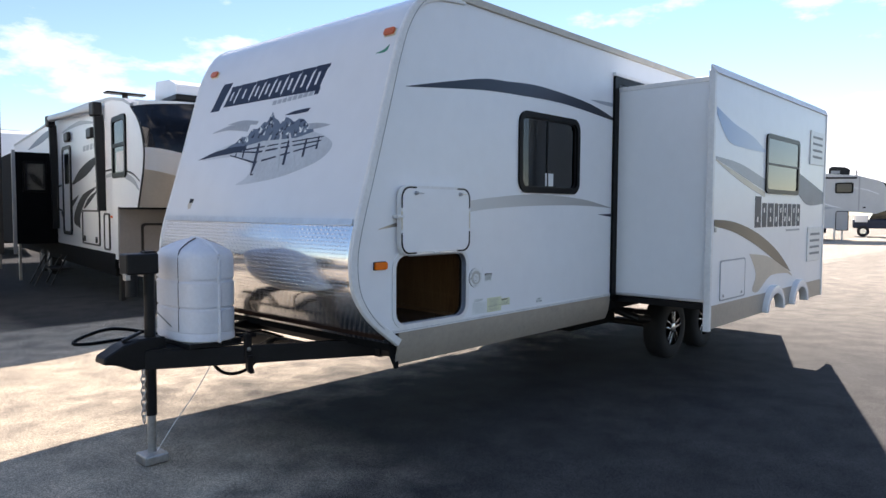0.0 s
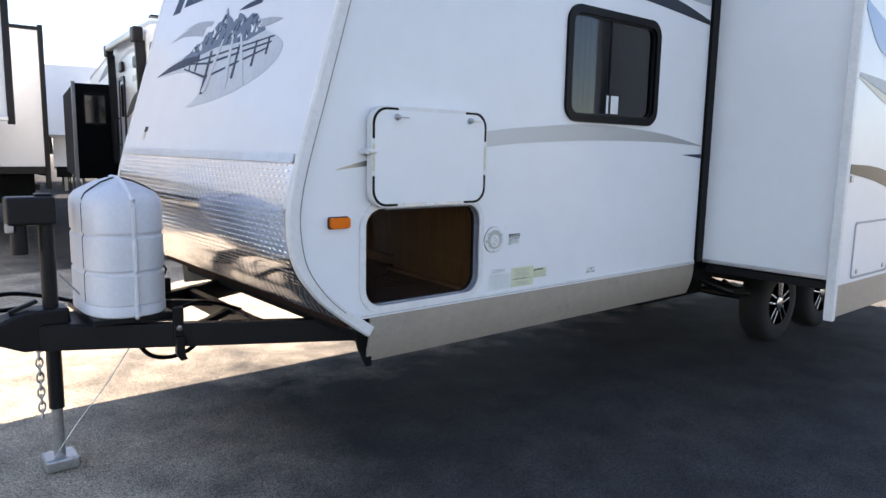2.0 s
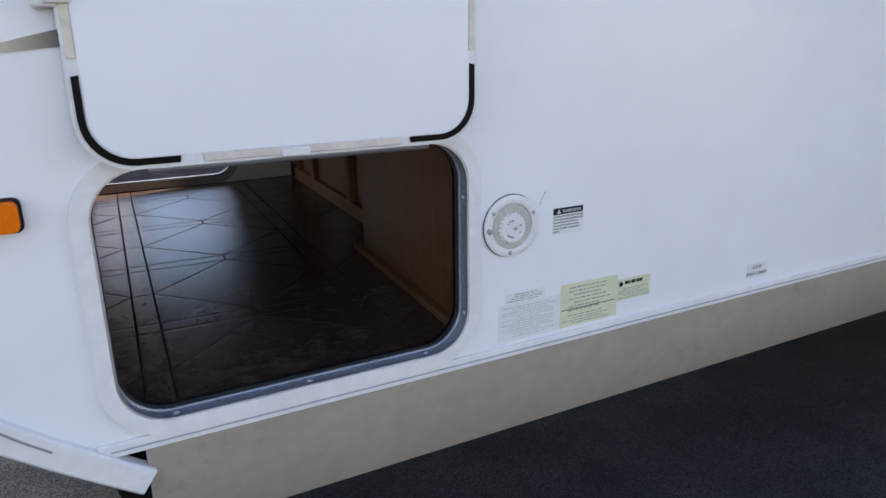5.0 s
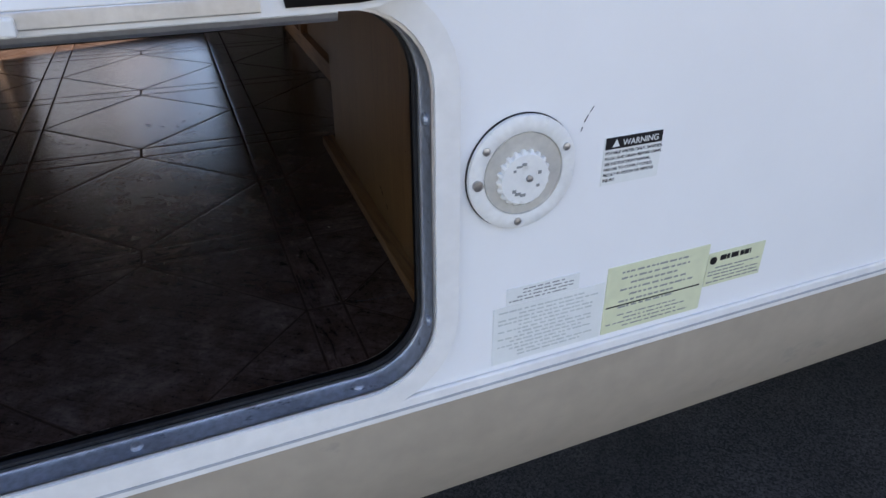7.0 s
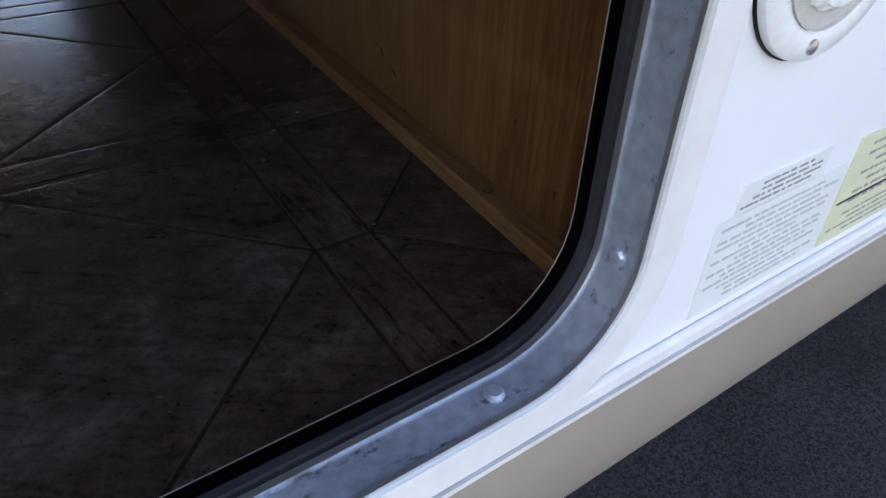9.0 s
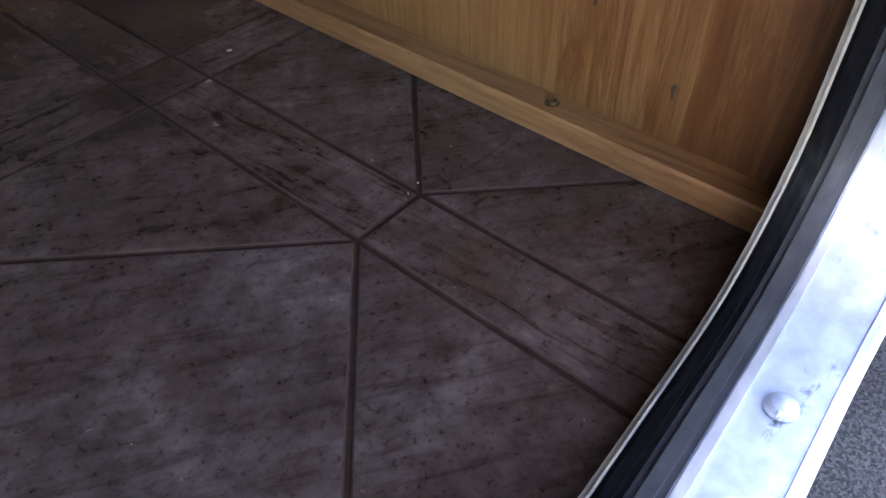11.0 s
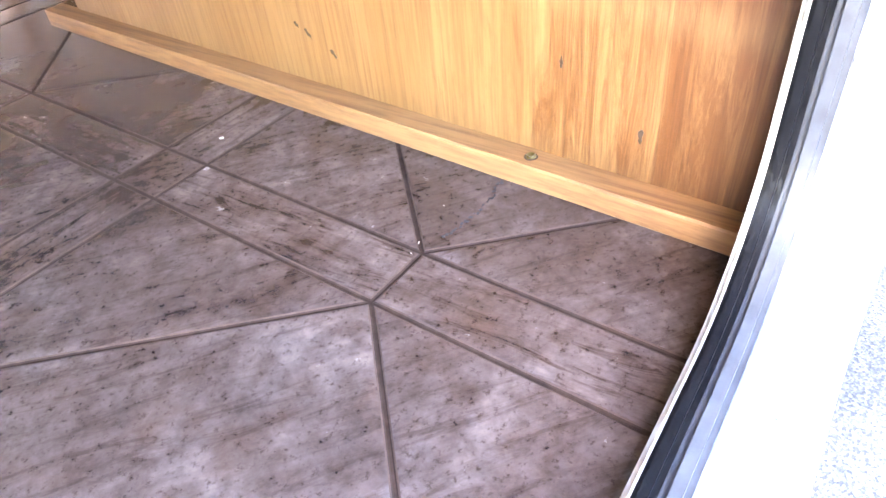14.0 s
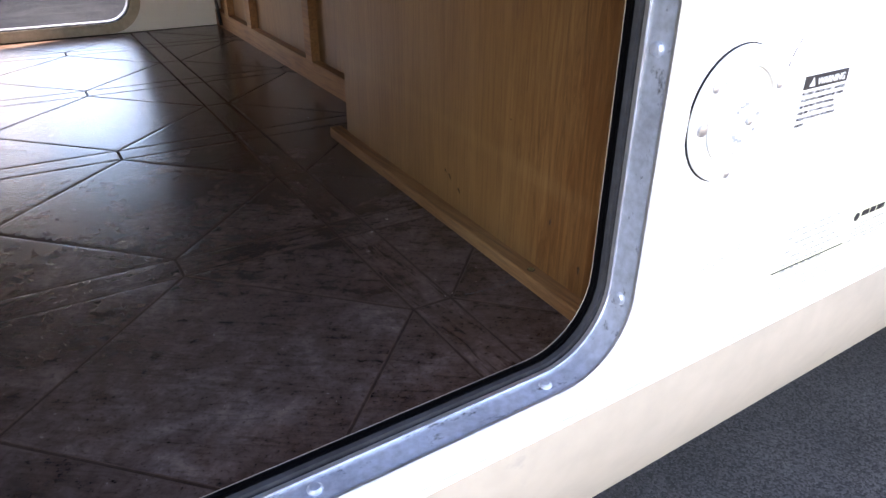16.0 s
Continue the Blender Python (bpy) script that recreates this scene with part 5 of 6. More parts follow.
def make_slide():
    y = -0.893
    fx0, fx1, fz0, fz1 = 2.770, 6.165, 0.632, 2.735
    box_body = part("slide_out", box(2.832, 6.11, y + 0.03, 0.40, 0.855, 2.70, 0.004), WHITE, trailer, "white extended slide-out room with a flanged face")
    arches = []
    arch = lambda cx, rx, rz, step: [(cx - rx * math.cos(radians(a)), fz0 + rz * math.sin(radians(a))) for a in range(0, 181, step)]
    hubs = (4.36, 5.20)
    outline = [(fx0, fz0)] + arch(hubs[0], 0.225, 0.17, 12) + arch(hubs[1], 0.225, 0.17, 12) + [(fx1, fz0), (fx1, fz1), (fx0, fz1)]
    part("slide_face", slab(outline, [], y, y + 0.03, xz), WHITE, box_body, "white slide-out face panel")
    # taupe band at the foot of the face
    band = [(fx0 + 0.035, fz0)] + arch(hubs[0], 0.228, 0.172, 12) + arch(hubs[1], 0.228, 0.172, 12) + [(fx1 - 0.03, fz0), (fx1 - 0.03, 0.815), (fx0 + 0.035, 0.822)]
    part("face_skirt", slab(band, [], y - 0.003, y + 0.001, xz), TAN, box_body)
    for cx in hubs:
        part("fender_flare", bevelled(slab(arch(cx, 0.275, 0.245, 9) + arch(cx, 0.218, 0.165, 9)[::-1], [], y - 0.055, y + 0.02, xz), 0.008, 2), CAP_WHITE, box_body, "white plastic fender flare", True)
    # corner flange, head flashing
    part("corner_flange", box(fx0 - 0.012, fx0 + 0.030, y - 0.010, y + 0.045, fz0 - 0.02, fz1 + 0.01, 0.006), TRIM_WHITE, box_body, "white corner flange")
    part("corner_flange", box(fx1 - 0.025, fx1 + 0.012, y - 0.010, y + 0.045, fz0 - 0.01, fz1 + 0.01, 0.006), TRIM_WHITE, box_body)
    part("head_flashing", slab([(y - 0.014, 2.725), (y + 0.03, 2.725), (y + 0.03, 2.785), (y + 0.018, 2.79)], [], fx0 - 0.012, fx1 + 0.012, lambda u, v, d: (d, u, v)), TRIM_WHITE, box_body, "sloped white head flashing")
    part("top_rail", box(2.826, 2.85, y + 0.03, 0.0, 2.665, 2.706, 0.003), TRIM_WHITE, box_body)
    part("sill_rail", box(2.824, 2.85, y + 0.03, 0.0, 0.842, 0.868, 0.003), ALU, box_body)
    part("slide_seal", slab(rrect(2.744, 6.21, 0.80, 2.80, 0.01, 2), [rrect(2.802, 6.148, 0.862, 2.738, 0.01, 2)], -0.022, 0.0, xz), RUBBER, trailer, "black rubber slide-out seal")
    part("slide_wiper", box(2.80, 2.832, -0.016, -0.004, 0.86, 2.74), RUBBER, trailer)
    part("slide_header", box(2.73, 6.22, -0.030, 0.0, 2.80, 2.83, 0.004), TRIM_WHITE, trailer)
    # window and vents
    make_side_window(box_body, 4.075, 5.10, 1.790, 2.335, y, 0.05, True)
    for z0, z1 in ((2.13, 2.505), (1.05, 1.435)):
        v = part("fridge_vent", box(5.52, 6.06, y - 0.012, y, z0, z1, 0.005), PLASTIC, box_body, "white plastic refrigerator vent")
        for k in range(4):
            z = z0 + 0.075 + k * 0.072
            part("vent_slot", box(5.60, 5.98, y - 0.0145, y - 0.0115, z, z + 0.026, 0.001), TEXT_GREY, v)
    # hatch
    part("hatch_frame", slab(rrect(2.985, 3.585, 0.842, 1.190, 0.03), [rrect(2.997, 3.573, 0.854, 1.178, 0.025)], y - 0.006, y, xz), GREY_FILM, box_body, "thin hatch door outline")
    h = part("hatch_door", slab(rrect(3.0, 3.57, 0.857, 1.175, 0.024), [], y - 0.005, y, xz), WHITE, box_body, "white hatch door")
    for x in (3.06, 3.50):
        part("hatch_lock", lathe([(0.014, y - 0.005), (0.014, y - 0.010), (0.004, y - 0.012)], (x, 0, 0.885), "Y", 14), STEEL, h)
    part("face_light", box(2.835, 2.865, y - 0.012, y, 1.43, 1.47, 0.004), STEEL, box_body)
    # stripes of the face
    decal("sky_stripe", [(2.83, 2.455), (3.2, 2.36), (3.7, 2.28), (4.07, 2.17)], [(2.83, 2.40), (3.1, 2.20), (3.5, 2.165), (4.07, 2.16)], ramp_x_material("blue_grey_fade", -0.2, 1.1, [(0.30, 0.41, 0.60), (0.56, 0.63, 0.72)]), box_body, y - 0.003)
    decal("grey_swoosh", [(2.83, 2.055), (3.4, 2.02), (4.06, 1.91)], [(2.83, 2.035), (3.4, 1.93), (4.06, 1.80)], GREY_FILM, box_body, y - 0.003)
    decal("tan_line", [(2.83, 2.03), (3.4, 1.92), (4.06, 1.79)], [(2.83, 2.02), (3.4, 1.87), (4.06, 1.74)], TAN_FILM, box_body, y - 0.0026)
    decal("slate_swoosh", [(5.12, 2.02), (5.5, 1.95), (6.12, 1.83)], [(5.12, 1.80), (5.5, 1.68), (6.12, 1.70)], SLATE_FILM, box_body, y - 0.003)
    decal("dark_swoosh", [(2.83, 1.535), (3.3, 1.51), (3.9, 1.40), (4.5, 1.21), (4.95, 0.98)], [(2.83, 1.48), (3.3, 1.42), (3.9, 1.28), (4.5, 1.10), (4.95, 0.978)],
          ramp_x_material("bronze_fade", -0.2, 1.9, [(0.016, 0.016, 0.018), (0.16, 0.130, 0.092), (0.10, 0.085, 0.065)]), box_body, y - 0.003)
    decal("tan_swoosh", [(3.70, 1.215), (4.2, 1.17), (4.7, 1.05), (5.0, 0.94)], [(3.70, 1.213), (3.88, 1.02), (3.80, 0.88), (3.95, 0.85), (4.3, 0.975), (4.8, 0.97), (5.0, 0.93)], TAN_FILM, box_body, y - 0.0022)
    x = 3.80
    for k, w in enumerate((0.20, 0.16, 0.21, 0.14, 0.14, 0.14, 0.15, 0.16, 0.15)):
        z1 = 1.745 if k == 0 else 1.685
        xa, xb, xm = x + 0.006, x + w - 0.030, x + (w - 0.024) / 2
        hole = [(xm - 0.022, 1.505), (xm + 0.022, 1.505), (xm + 0.022, 1.555), (xm - 0.022, 1.555)]
        slot = [(xm - 0.020, 1.595), (xm + 0.020, 1.595), (xm + 0.020, z1 - 0.045), (xm - 0.020, z1 - 0.045)]
        part("mark_block", slab([(xa, 1.455), (xb, 1.455), (xb, z1), (xa, z1)], ([hole], [slot], [hole, slot])[k % 3], y - 0.003, y - 0.001, xz), NAVY, box_body)
        x += w
    part("mark_bar", box(4.75, 5.22, y - 0.003, y - 0.001, 1.405, 1.425), GREY_FILM, box_body)


make_slide()


def make_wheel(x, yo, s):
    """A wheel whose outer face is at yo; s: -1 faces -y."""
    r, w = 0.338, 0.205
    prof = [(0.190, 0.0), (0.235, -0.006), (0.300, -0.004), (0.325, 0.012), (r, 0.035), (r, w - 0.035), (0.325, w - 0.012), (0.235, w), (0.19, w)]
    wheel = part("wheel", lathe([(0.185, 0.05 * -s + yo), (0.185, (w - 0.05) * -s + yo)], (x, 0, r), "Y", 40), BLACK, trailer, "trailer wheel with five-spoke alloy rim")
    part("tyre", lathe([(a, yo - s * h) for a, h in prof], (x, 0, r), "Y", 48), TYRE, wheel, "black radial tyre", True)
    part("rim", lathe([(0.192, yo), (0.186, yo - 0.012 * s), (0.170, yo + -0.020 * s), (0.168, yo - 0.09 * s), (0.192, yo - 0.10 * s)], (x, 0, r), "Y", 40), ALLOY, wheel, "bright alloy rim", True)
    for k in range(5):
        a = radians(90 + 72 * k)
        d = Vector((math.cos(a), 0, math.sin(a)))
        t = Vector((-math.sin(a), 0, math.cos(a)))
        c = Vector((x, yo - 0.012 * s, r))
        part("spoke", beam(c + d * 0.045, c + d * 0.180, 0.022, 0.058, 0.008), ALLOY, wheel)
        for e in (-0.024, 0.024):
            part("spoke_rib", beam(c + d * 0.06 + t * e, c + d * 0.182 + t * e * 1.5, 0.030, 0.014, 0.004), ALLOY, wheel)
    part("hub_cap", lathe([(0.058, yo - 0.02 * s), (0.055, yo + 0.004 * s), (0.040, yo + 0.012 * s), (0.004, yo + 0.014 * s)], (x, 0, r), "Y", 28), ALLOY, wheel, smooth=True)


for wx in (4.347, 5.215):
    make_wheel(wx, 0.10, -1)
    make_wheel(wx, W - 0.10, 1)


def make_chassis():
    for y in (0.42, W - 0.42):
        part("frame_rail", beam((0.30, y, 0.66), (REAR_X - 0.2, y, 0.66), 0.06, 0.13), BLACK, trailer, "black steel frame rail")
    for x in (4.347, 5.215):
        part("axle", rod((x, 0.2, 0.338), (x, W - 0.2, 0.338), 0.035, 14), BLACK, trailer)
        for y in (0.40, W - 0.40):
            part("leaf_spring", tube([(x - 0.40, y, 0.52), (x - 0.2, y, 0.43), (x, y, 0.39), (x + 0.2, y, 0.43), (x + 0.40, y, 0.52)], 0.022), BLACK, trailer)
    for x in (1.2, 7.1):
        for y in (0.35, W - 0.35):
            part("stabiliser", beam((x, y, 0.62), (x + 0.45, y, 0.56), 0.05, 0.05, 0.004), BLACK, trailer)
    for x in (2.9, 3.35, 5.9):
        part("slide_beam", beam((x, -0.80, 0.80), (x, 1.4, 0.80), 0.06, 0.05, 0.003), BLACK, trailer)
    part("drain_pipe", tube([(3.5, 0.5, 0.72), (3.5, 0.35, 0.60), (3.6, 0.15, 0.52), (3.75, 0.10, 0.50)], 0.04, 12), BLACK, trailer)
    part("holding_tank", box(2.9, 3.8, 0.5, 1.8, 0.42, 0.70, 0.03), DARK, trailer)
    # A-frame tongue
    cy = W / 2
    for y in (0.34, W - 0.34):
        part("tongue_rail", beam((0.55, y, 0.655), (-0.98, cy + (0.05 if y > cy else -0.05), 0.665), 0.055, 0.115, 0.004), BLACK, trailer, "black steel A-frame rail")
    part("front_cross_member", beam((0.34, 0.30, 0.66), (0.34, W - 0.30, 0.66), 0.06, 0.10), BLACK, trailer)
    part("tongue_plate", slab([(-0.98, cy - 0.09), (-0.45, cy - 0.30), (-0.40, cy + 0.30), (-0.98, cy + 0.09)], [], 0.722, 0.732, lambda u, v, d: (u, v, d)), BLACK, trailer)
    part("bottle_tray", box(-0.80, -0.44, cy - 0.27, cy + 0.27, 0.732, 0.764, 0.006), BLACK, trailer, "black steel bottle tray")
    part("tongue_cross_bar", beam((-0.08, 0.66, 0.66), (-0.08, W - 0.66, 0.66), 0.05, 0.09, 0.004), BLACK, trailer)
    for s in (-1, 1):
        part("gusset_bar", beam((-0.36, cy + s * 0.34, 0.69), (-0.08, cy + s * 0.10, 0.69), 0.04, 0.03, 0.003), BLACK, trailer)
    part("gas_hose", tube(smooth_line([(-0.42, 1.0, 0.74), (-0.30, 0.98, 0.78), (-0.18, 1.0, 0.75), (-0.05, 1.02, 0.70)], 5), 0.009), RUBBER, trailer)
    coup = part("coupler", bevelled(slab([(-1.235, 0.675), (-1.23, 0.715), (-1.12, 0.775), (-1.02, 0.80), (-0.86, 0.80), (-0.84, 0.61), (-1.05, 0.61), (-1.16, 0.66)], [], cy - 0.07, cy + 0.07, xz), 0.01, 2), BLACK, trailer, "black ball coupler")
    part("coupler_latch", beam((-1.10, cy, 0.79), (-0.98, cy, 0.835), 0.03, 0.018, 0.004), BLACK, coup)
    jack = part("tongue_jack", rod((-0.925, cy, 0.30), (-0.925, cy, 1.20), 0.034, 18), BLACK, trailer, "black electric tongue jack")
    part("jack_head", box(-1.085, -0.885, cy - 0.058, cy + 0.058, 1.195, 1.325, 0.012), BLACK, jack, "black jack motor head")
    part("jack_cap", box(-0.965, -0.895, cy - 0.03, cy + 0.03, 1.325, 1.338, 0.004), BLACK, jack)
    part("jack_motor", rod((-1.035, cy, 1.06), (-1.035, cy, 1.20), 0.036, 18), BLACK, jack)
    part("jack_lamp", box(-1.092, -1.06, cy - 0.05, cy - 0.01, 1.165, 1.205, 0.004), STEEL, jack)
    part("jack_inner_tube", rod((-0.925, cy, 0.06), (-0.925, cy, 0.40), 0.026, 18), STEEL, jack, "zinc inner tube")
    part("jack_foot", box(-1.0, -0.85, cy - 0.075, cy + 0.075, 0.0, 0.06, 0.01), STEEL, jack)
    # hitch bracket on the near rail
    hb = part("hitch_bracket", box(-0.473, -0.425, 0.815, 0.845, 0.62, 0.80, 0.006), BLACK, trailer, "black spring-bar hitch bracket")
    part("bracket_foot", bevelled(slab([(-0.470, 0.66), (-0.430, 0.66), (-0.433, 0.58), (-0.420, 0.545), (-0.452, 0.542), (-0.472, 0.58)], [], 0.790, 0.825, xz), 0.003, 1), BLACK, hb)
    part("bracket_bolt", lathe([(0.014, 0.818), (0.014, 0.808), (0.004, 0.806)], (-0.450, 0, 0.70), "Y", 8), STEEL, hb)
    hb = part("hitch_bracket", box(-0.272, -0.225, W - 0.765, W - 0.735, 0.57, 0.80, 0.006), BLACK, trailer)
    # cables and safety chain
    part("power_cable", tube(smooth_line([(-0.25, 0.98, 0.66), (-0.32, 0.97, 0.56), (-0.43, 0.98, 0.515), (-0.54, 1.0, 0.54), (-0.60, 1.05, 0.64), (-0.62, 1.08, 0.72)], 5), 0.011), RUBBER, trailer, "black trailer plug cable")
    part("power_cable", tube(smooth_line([(-0.70, 1.35, 0.74), (-0.85, 1.40, 0.79), (-1.05, 1.45, 0.83), (-1.22, 1.45, 0.80), (-1.30, 1.40, 0.775), (-1.22, 1.36, 0.768), (-1.0, 1.34, 0.775)], 5), 0.011), RUBBER, trailer)
    part("thin_wire", tube(smooth_line([(-0.88, cy, 0.95), (-0.78, cy - 0.06, 0.82), (-0.70, cy - 0.12, 0.74), (-0.62, cy - 0.16, 0.72)], 5), 0.004), TEXT_GREY, trailer)
    part("brake_cable", tube(smooth_line([(-0.62, 0.95, 0.64), (-0.75, 0.95, 0.45), (-0.88, 0.97, 0.28), (-0.98, 1.0, 0.12)], 5), 0.0025, 5), STEEL, trailer)
    chain = part("safety_chain", rod((-0.995, cy - 0.05, 0.60), (-0.995, cy - 0.05, 0.62), 0.012), STEEL, trailer, "steel safety chain")
    for k in range(9):
        z = 0.585 - 0.036 * k
        pts = [(0.014 * math.cos(a), 0.026 * math.sin(a)) for a in np.linspace(0, 2 * math.pi, 13)]
        off = (lambda u, v: (-0.995 + u, cy - 0.05, z + v)) if k % 2 else (lambda u, v: (-0.995, cy - 0.05 + u, z + v))
        part("chain_link", tube([off(u, v) for u, v in pts], 0.0045, 6), STEEL, chain)


make_chassis()
make_storage()


def make_tank_cover():
    """Moulded two-bottle gas cover: oval body with rings, ridged crown, a strap."""
    cy, cx = W / 2, -0.62
    cov = thing("gas_bottle_cover", (cx, cy, 0.764), "white moulded gas bottle cover strapped on the tongue", "bottle cover")
    n = 56

    def oval(ru, rv, z, p=2.7):
        pts = []
        for k in range(n):
            a = 2 * math.pi * k / n
            c, s = math.cos(a), math.sin(a)
            pts.append((cx + ru * math.copysign(abs(c) ** (2 / p), c), cy + rv * math.copysign(abs(s) ** (2 / p), s), z))
        return pts

    levels = [(0.181, 0.297, 0.764), (0.189, 0.308, 0.772), (0.189, 0.308, 0.808), (0.183, 0.301, 0.820), (0.188, 0.306, 0.826), (0.188, 0.306, 0.962),
              (0.180, 0.297, 0.971), (0.180, 0.297, 0.979), (0.188, 0.306, 0.988), (0.188, 0.306, 1.135), (0.180, 0.297, 1.145), (0.180, 0.297, 1.153), (0.187, 0.305, 1.164),
              (0.187, 0.305, 1.285), (0.181, 0.296, 1.315), (0.164, 0.273, 1.340), (0.127, 0.228, 1.362), (0.075, 0.17, 1.388), (0.022, 0.11, 1.404)]
    b = bmesh.new()
    loops = []
    for ru, rv, z in levels:
        dip = 0.005 if 1.32 < z < 1.40 else 0.0
        loops.append([b.verts.new((q[0], q[1], q[2] - dip * (k % 4 == 0))) for k, q in enumerate(oval(ru, rv, z))])
    for a, c in zip(loops, loops[1:]):
        for k in range(n):
            b.faces.new((a[k], a[(k + 1) % n], c[(k + 1) % n], c[k]))
    b.faces.new(loops[-1])
    b.faces.new(loops[0][::-1])
    part("cover_shell", b, COVER, cov, smooth=True)
    # moulded seam rib and the hold-down cord
    rib = [(cx + 0.02 * 0, cy - rv - 0.004, z) for ru, rv, z in levels[:-1]] + [(cx, cy - 0.05, 1.408), (cx, cy + 0.05, 1.408)]
    part("moulded_rib", tube(rib, 0.012, 8), COVER, cov, smooth=True)
    cord = []
    for ru, rv, z in levels[4:]:
        cord.append((cx - ru * 0.93 - 0.004, cy - rv * 0.42, z + 0.003))
    cord += [(cx, cy - 0.04, 1.411)]
    for ru, rv, z in levels[:3:-1]:
        cord.append((cx + ru * 0.93 + 0.004, cy - rv * 0.42, z + 0.003))
    part("hold_down_cord", tube(cord, 0.0042, 6), RUBBER, cov, "black bungee hold-down cord")
    part("cord_hook", tube([(cx + 0.18, cy - 0.125, 0.98), (cx + 0.195, cy - 0.13, 0.95), (cx + 0.185, cy - 0.125, 0.92)], 0.005, 6), RUBBER, cov)


make_tank_cover()


# ---- neighbouring trailers on the lot ----
def frame_of(origin, direction):
    """Maps (along, out, up) of a parked trailer into the world; out points away from its inside, to the viewer."""
    d = Vector((*direction, 0)).normalized()
    o = Vector((-d.y, d.x, 0))
    base = Vector((*origin, 0))
    return lambda a, u, z: tuple(base + d * a + o * u + Vector((0, 0, z)))


def rbox(f, a0, a1, u0, u1, z0, z1, r=0.0, bm=None):
    b = box(a0, a1, u0, u1, z0, z1, r)
    for v in b.verts:
        v.co = Vector(f(*v.co))
    bmesh.ops.recalc_face_normals(b, faces=list(b.faces))
    return join(bm, b)


def rslab(f, outline, holes, u0, u1, bm=None):
    return slab(outline, holes, u0, u1, lambda p, q, d: f(p, d, q), bm)


def simple_wheels(f, rv, xs, u):
    for x in xs:
        c, e = Vector(f(x, u, 0.36)), Vector(f(x, u - 0.22, 0.36))
        w = part("wheel", rod(c, e, 0.36, 28), TYRE, rv, "black trailer tyre")
        part("rim", rod(c + (c - e) * 0.03, e, 0.19, 20), ALLOY, w)


def make_fifth_wheel():
    """White fifth-wheel trailer with black front glass, awning, dark slide-out and ink-swirl film."""
    f = frame_of((1.66, 6.80), (0.157, 1.0))
    rv = thing("fifth_wheel_trailer", f(5, -1.2, 0), "white fifth-wheel trailer with black swirl film and an awning", "trailer")
    cheek = smooth_line([(0.86, 3.17), (0.41, 2.88), (0.20, 2.54), (0.22, 2.24), (0.34, 1.98), (0.54, 1.62)], 5)
    roof_line = [(13.5, 3.42), (6.17, 3.58), (3.74, 3.51), (2.04, 3.40), (1.28, 3.29)]
    side = cheek + [(1.76, 1.62), (1.80, 0.75), (13.5, 0.75)] + roof_line
    part("body", rslab(f, side, [], -2.4, 0.0), WHITE, rv, "white fibreglass body")
    part("roof_edge", rslab(f, roof_line + [(0.86, 3.17), (0.84, 3.21), (1.28, 3.34), (2.04, 3.45), (3.74, 3.56), (6.17, 3.63), (13.5, 3.47)], [], -2.42, 0.02), GREY_RV, rv, "grey roof edge rail")
    part("cheek_line", rslab(f, cheek + [(q[0] + 0.045, q[1]) for q in cheek[::-1]], [], 0.0, 0.014), TEXT_BLACK, rv)
    # bulging front cap: black glass above, white waist, beige chin
    ca, cz = [q[0] for q in cheek], [q[1] for q in cheek]
    us = [0.0, -0.05, -0.14, -0.30, -0.60, -1.2, -1.8, -2.10, -2.26, -2.35, -2.4]
    out = [0.0, 0.16, 0.30, 0.42, 0.52, 0.58, 0.52, 0.42, 0.30, 0.16, 0.0]

    def cap_band(z_top, z_low, rows=7):
        """z_top and z_low give the band's heights by the distance from the near cheek."""
        b, grid = bmesh.new(), []
        for r in range(rows):
            row = []
            for u, o in zip(us, out):
                t = min(1.0, -u / 1.2) if u > -1.2 else min(1.0, (u + 2.4) / 1.2)
                z = z_top(t) + (z_low(t) - z_top(t)) * r / (rows - 1)
                a = float(np.interp(z, cz[::-1], ca[::-1]))
                row.append(b.verts.new(f(a - o, u, z + (0.07 * t if z > 3.1 else 0.0))))
            grid.append(row)
        for r0, r1 in zip(grid, grid[1:]):
            for k in range(len(us) - 1):
                b.faces.new((r0[k], r0[k + 1], r1[k + 1], r1[k]))
        bmesh.ops.solidify(b, geom=list(b.faces), thickness=0.02)
        bmesh.ops.recalc_face_normals(b, faces=list(b.faces))
        return b

    glass_low = lambda t: 2.50 - 0.30 * t
    chin_top = lambda t: 2.18 - 0.36 * t
    part("front_glass", cap_band(lambda t: 3.168, glass_low, 9), DARK_GLASS, rv, "black glazed front cap", True)
    part("cap_waist", cap_band(glass_low, chin_top, 4), CAP_WHITE, rv, "white waist of the front cap", True)
    part("nose_cheek", cap_band(chin_top, lambda t: 1.622, 5), BEIGE_RV, rv, "beige lower nose", True)
    part("cap_roof", slab([(0.86, -0.02), (0.70, -0.05), (0.56, -0.14), (0.44, -0.30), (0.34, -0.60), (0.28, -1.2), (0.34, -1.8), (0.44, -2.10), (0.56, -2.26), (0.86, -2.38), (1.4, -2.38), (1.4, -0.02)], [],
                          3.165, 3.235, lambda u, v, d: f(u, v, d)), CAP_WHITE, rv)
    part("cap_mark", slab([(-0.80 + 0.11 * math.cos(q), 2.72 + 0.065 * math.sin(q)) for q in np.linspace(0, 2 * math.pi, 25)[:-1]],
                          [[(-0.80 + 0.085 * math.cos(q), 2.72 + 0.045 * math.sin(q)) for q in np.linspace(0, 2 * math.pi, 21)[:-1]]], -0.33, -0.30, lambda u, v, d: f(d, u, v)), CAP_WHITE, rv)
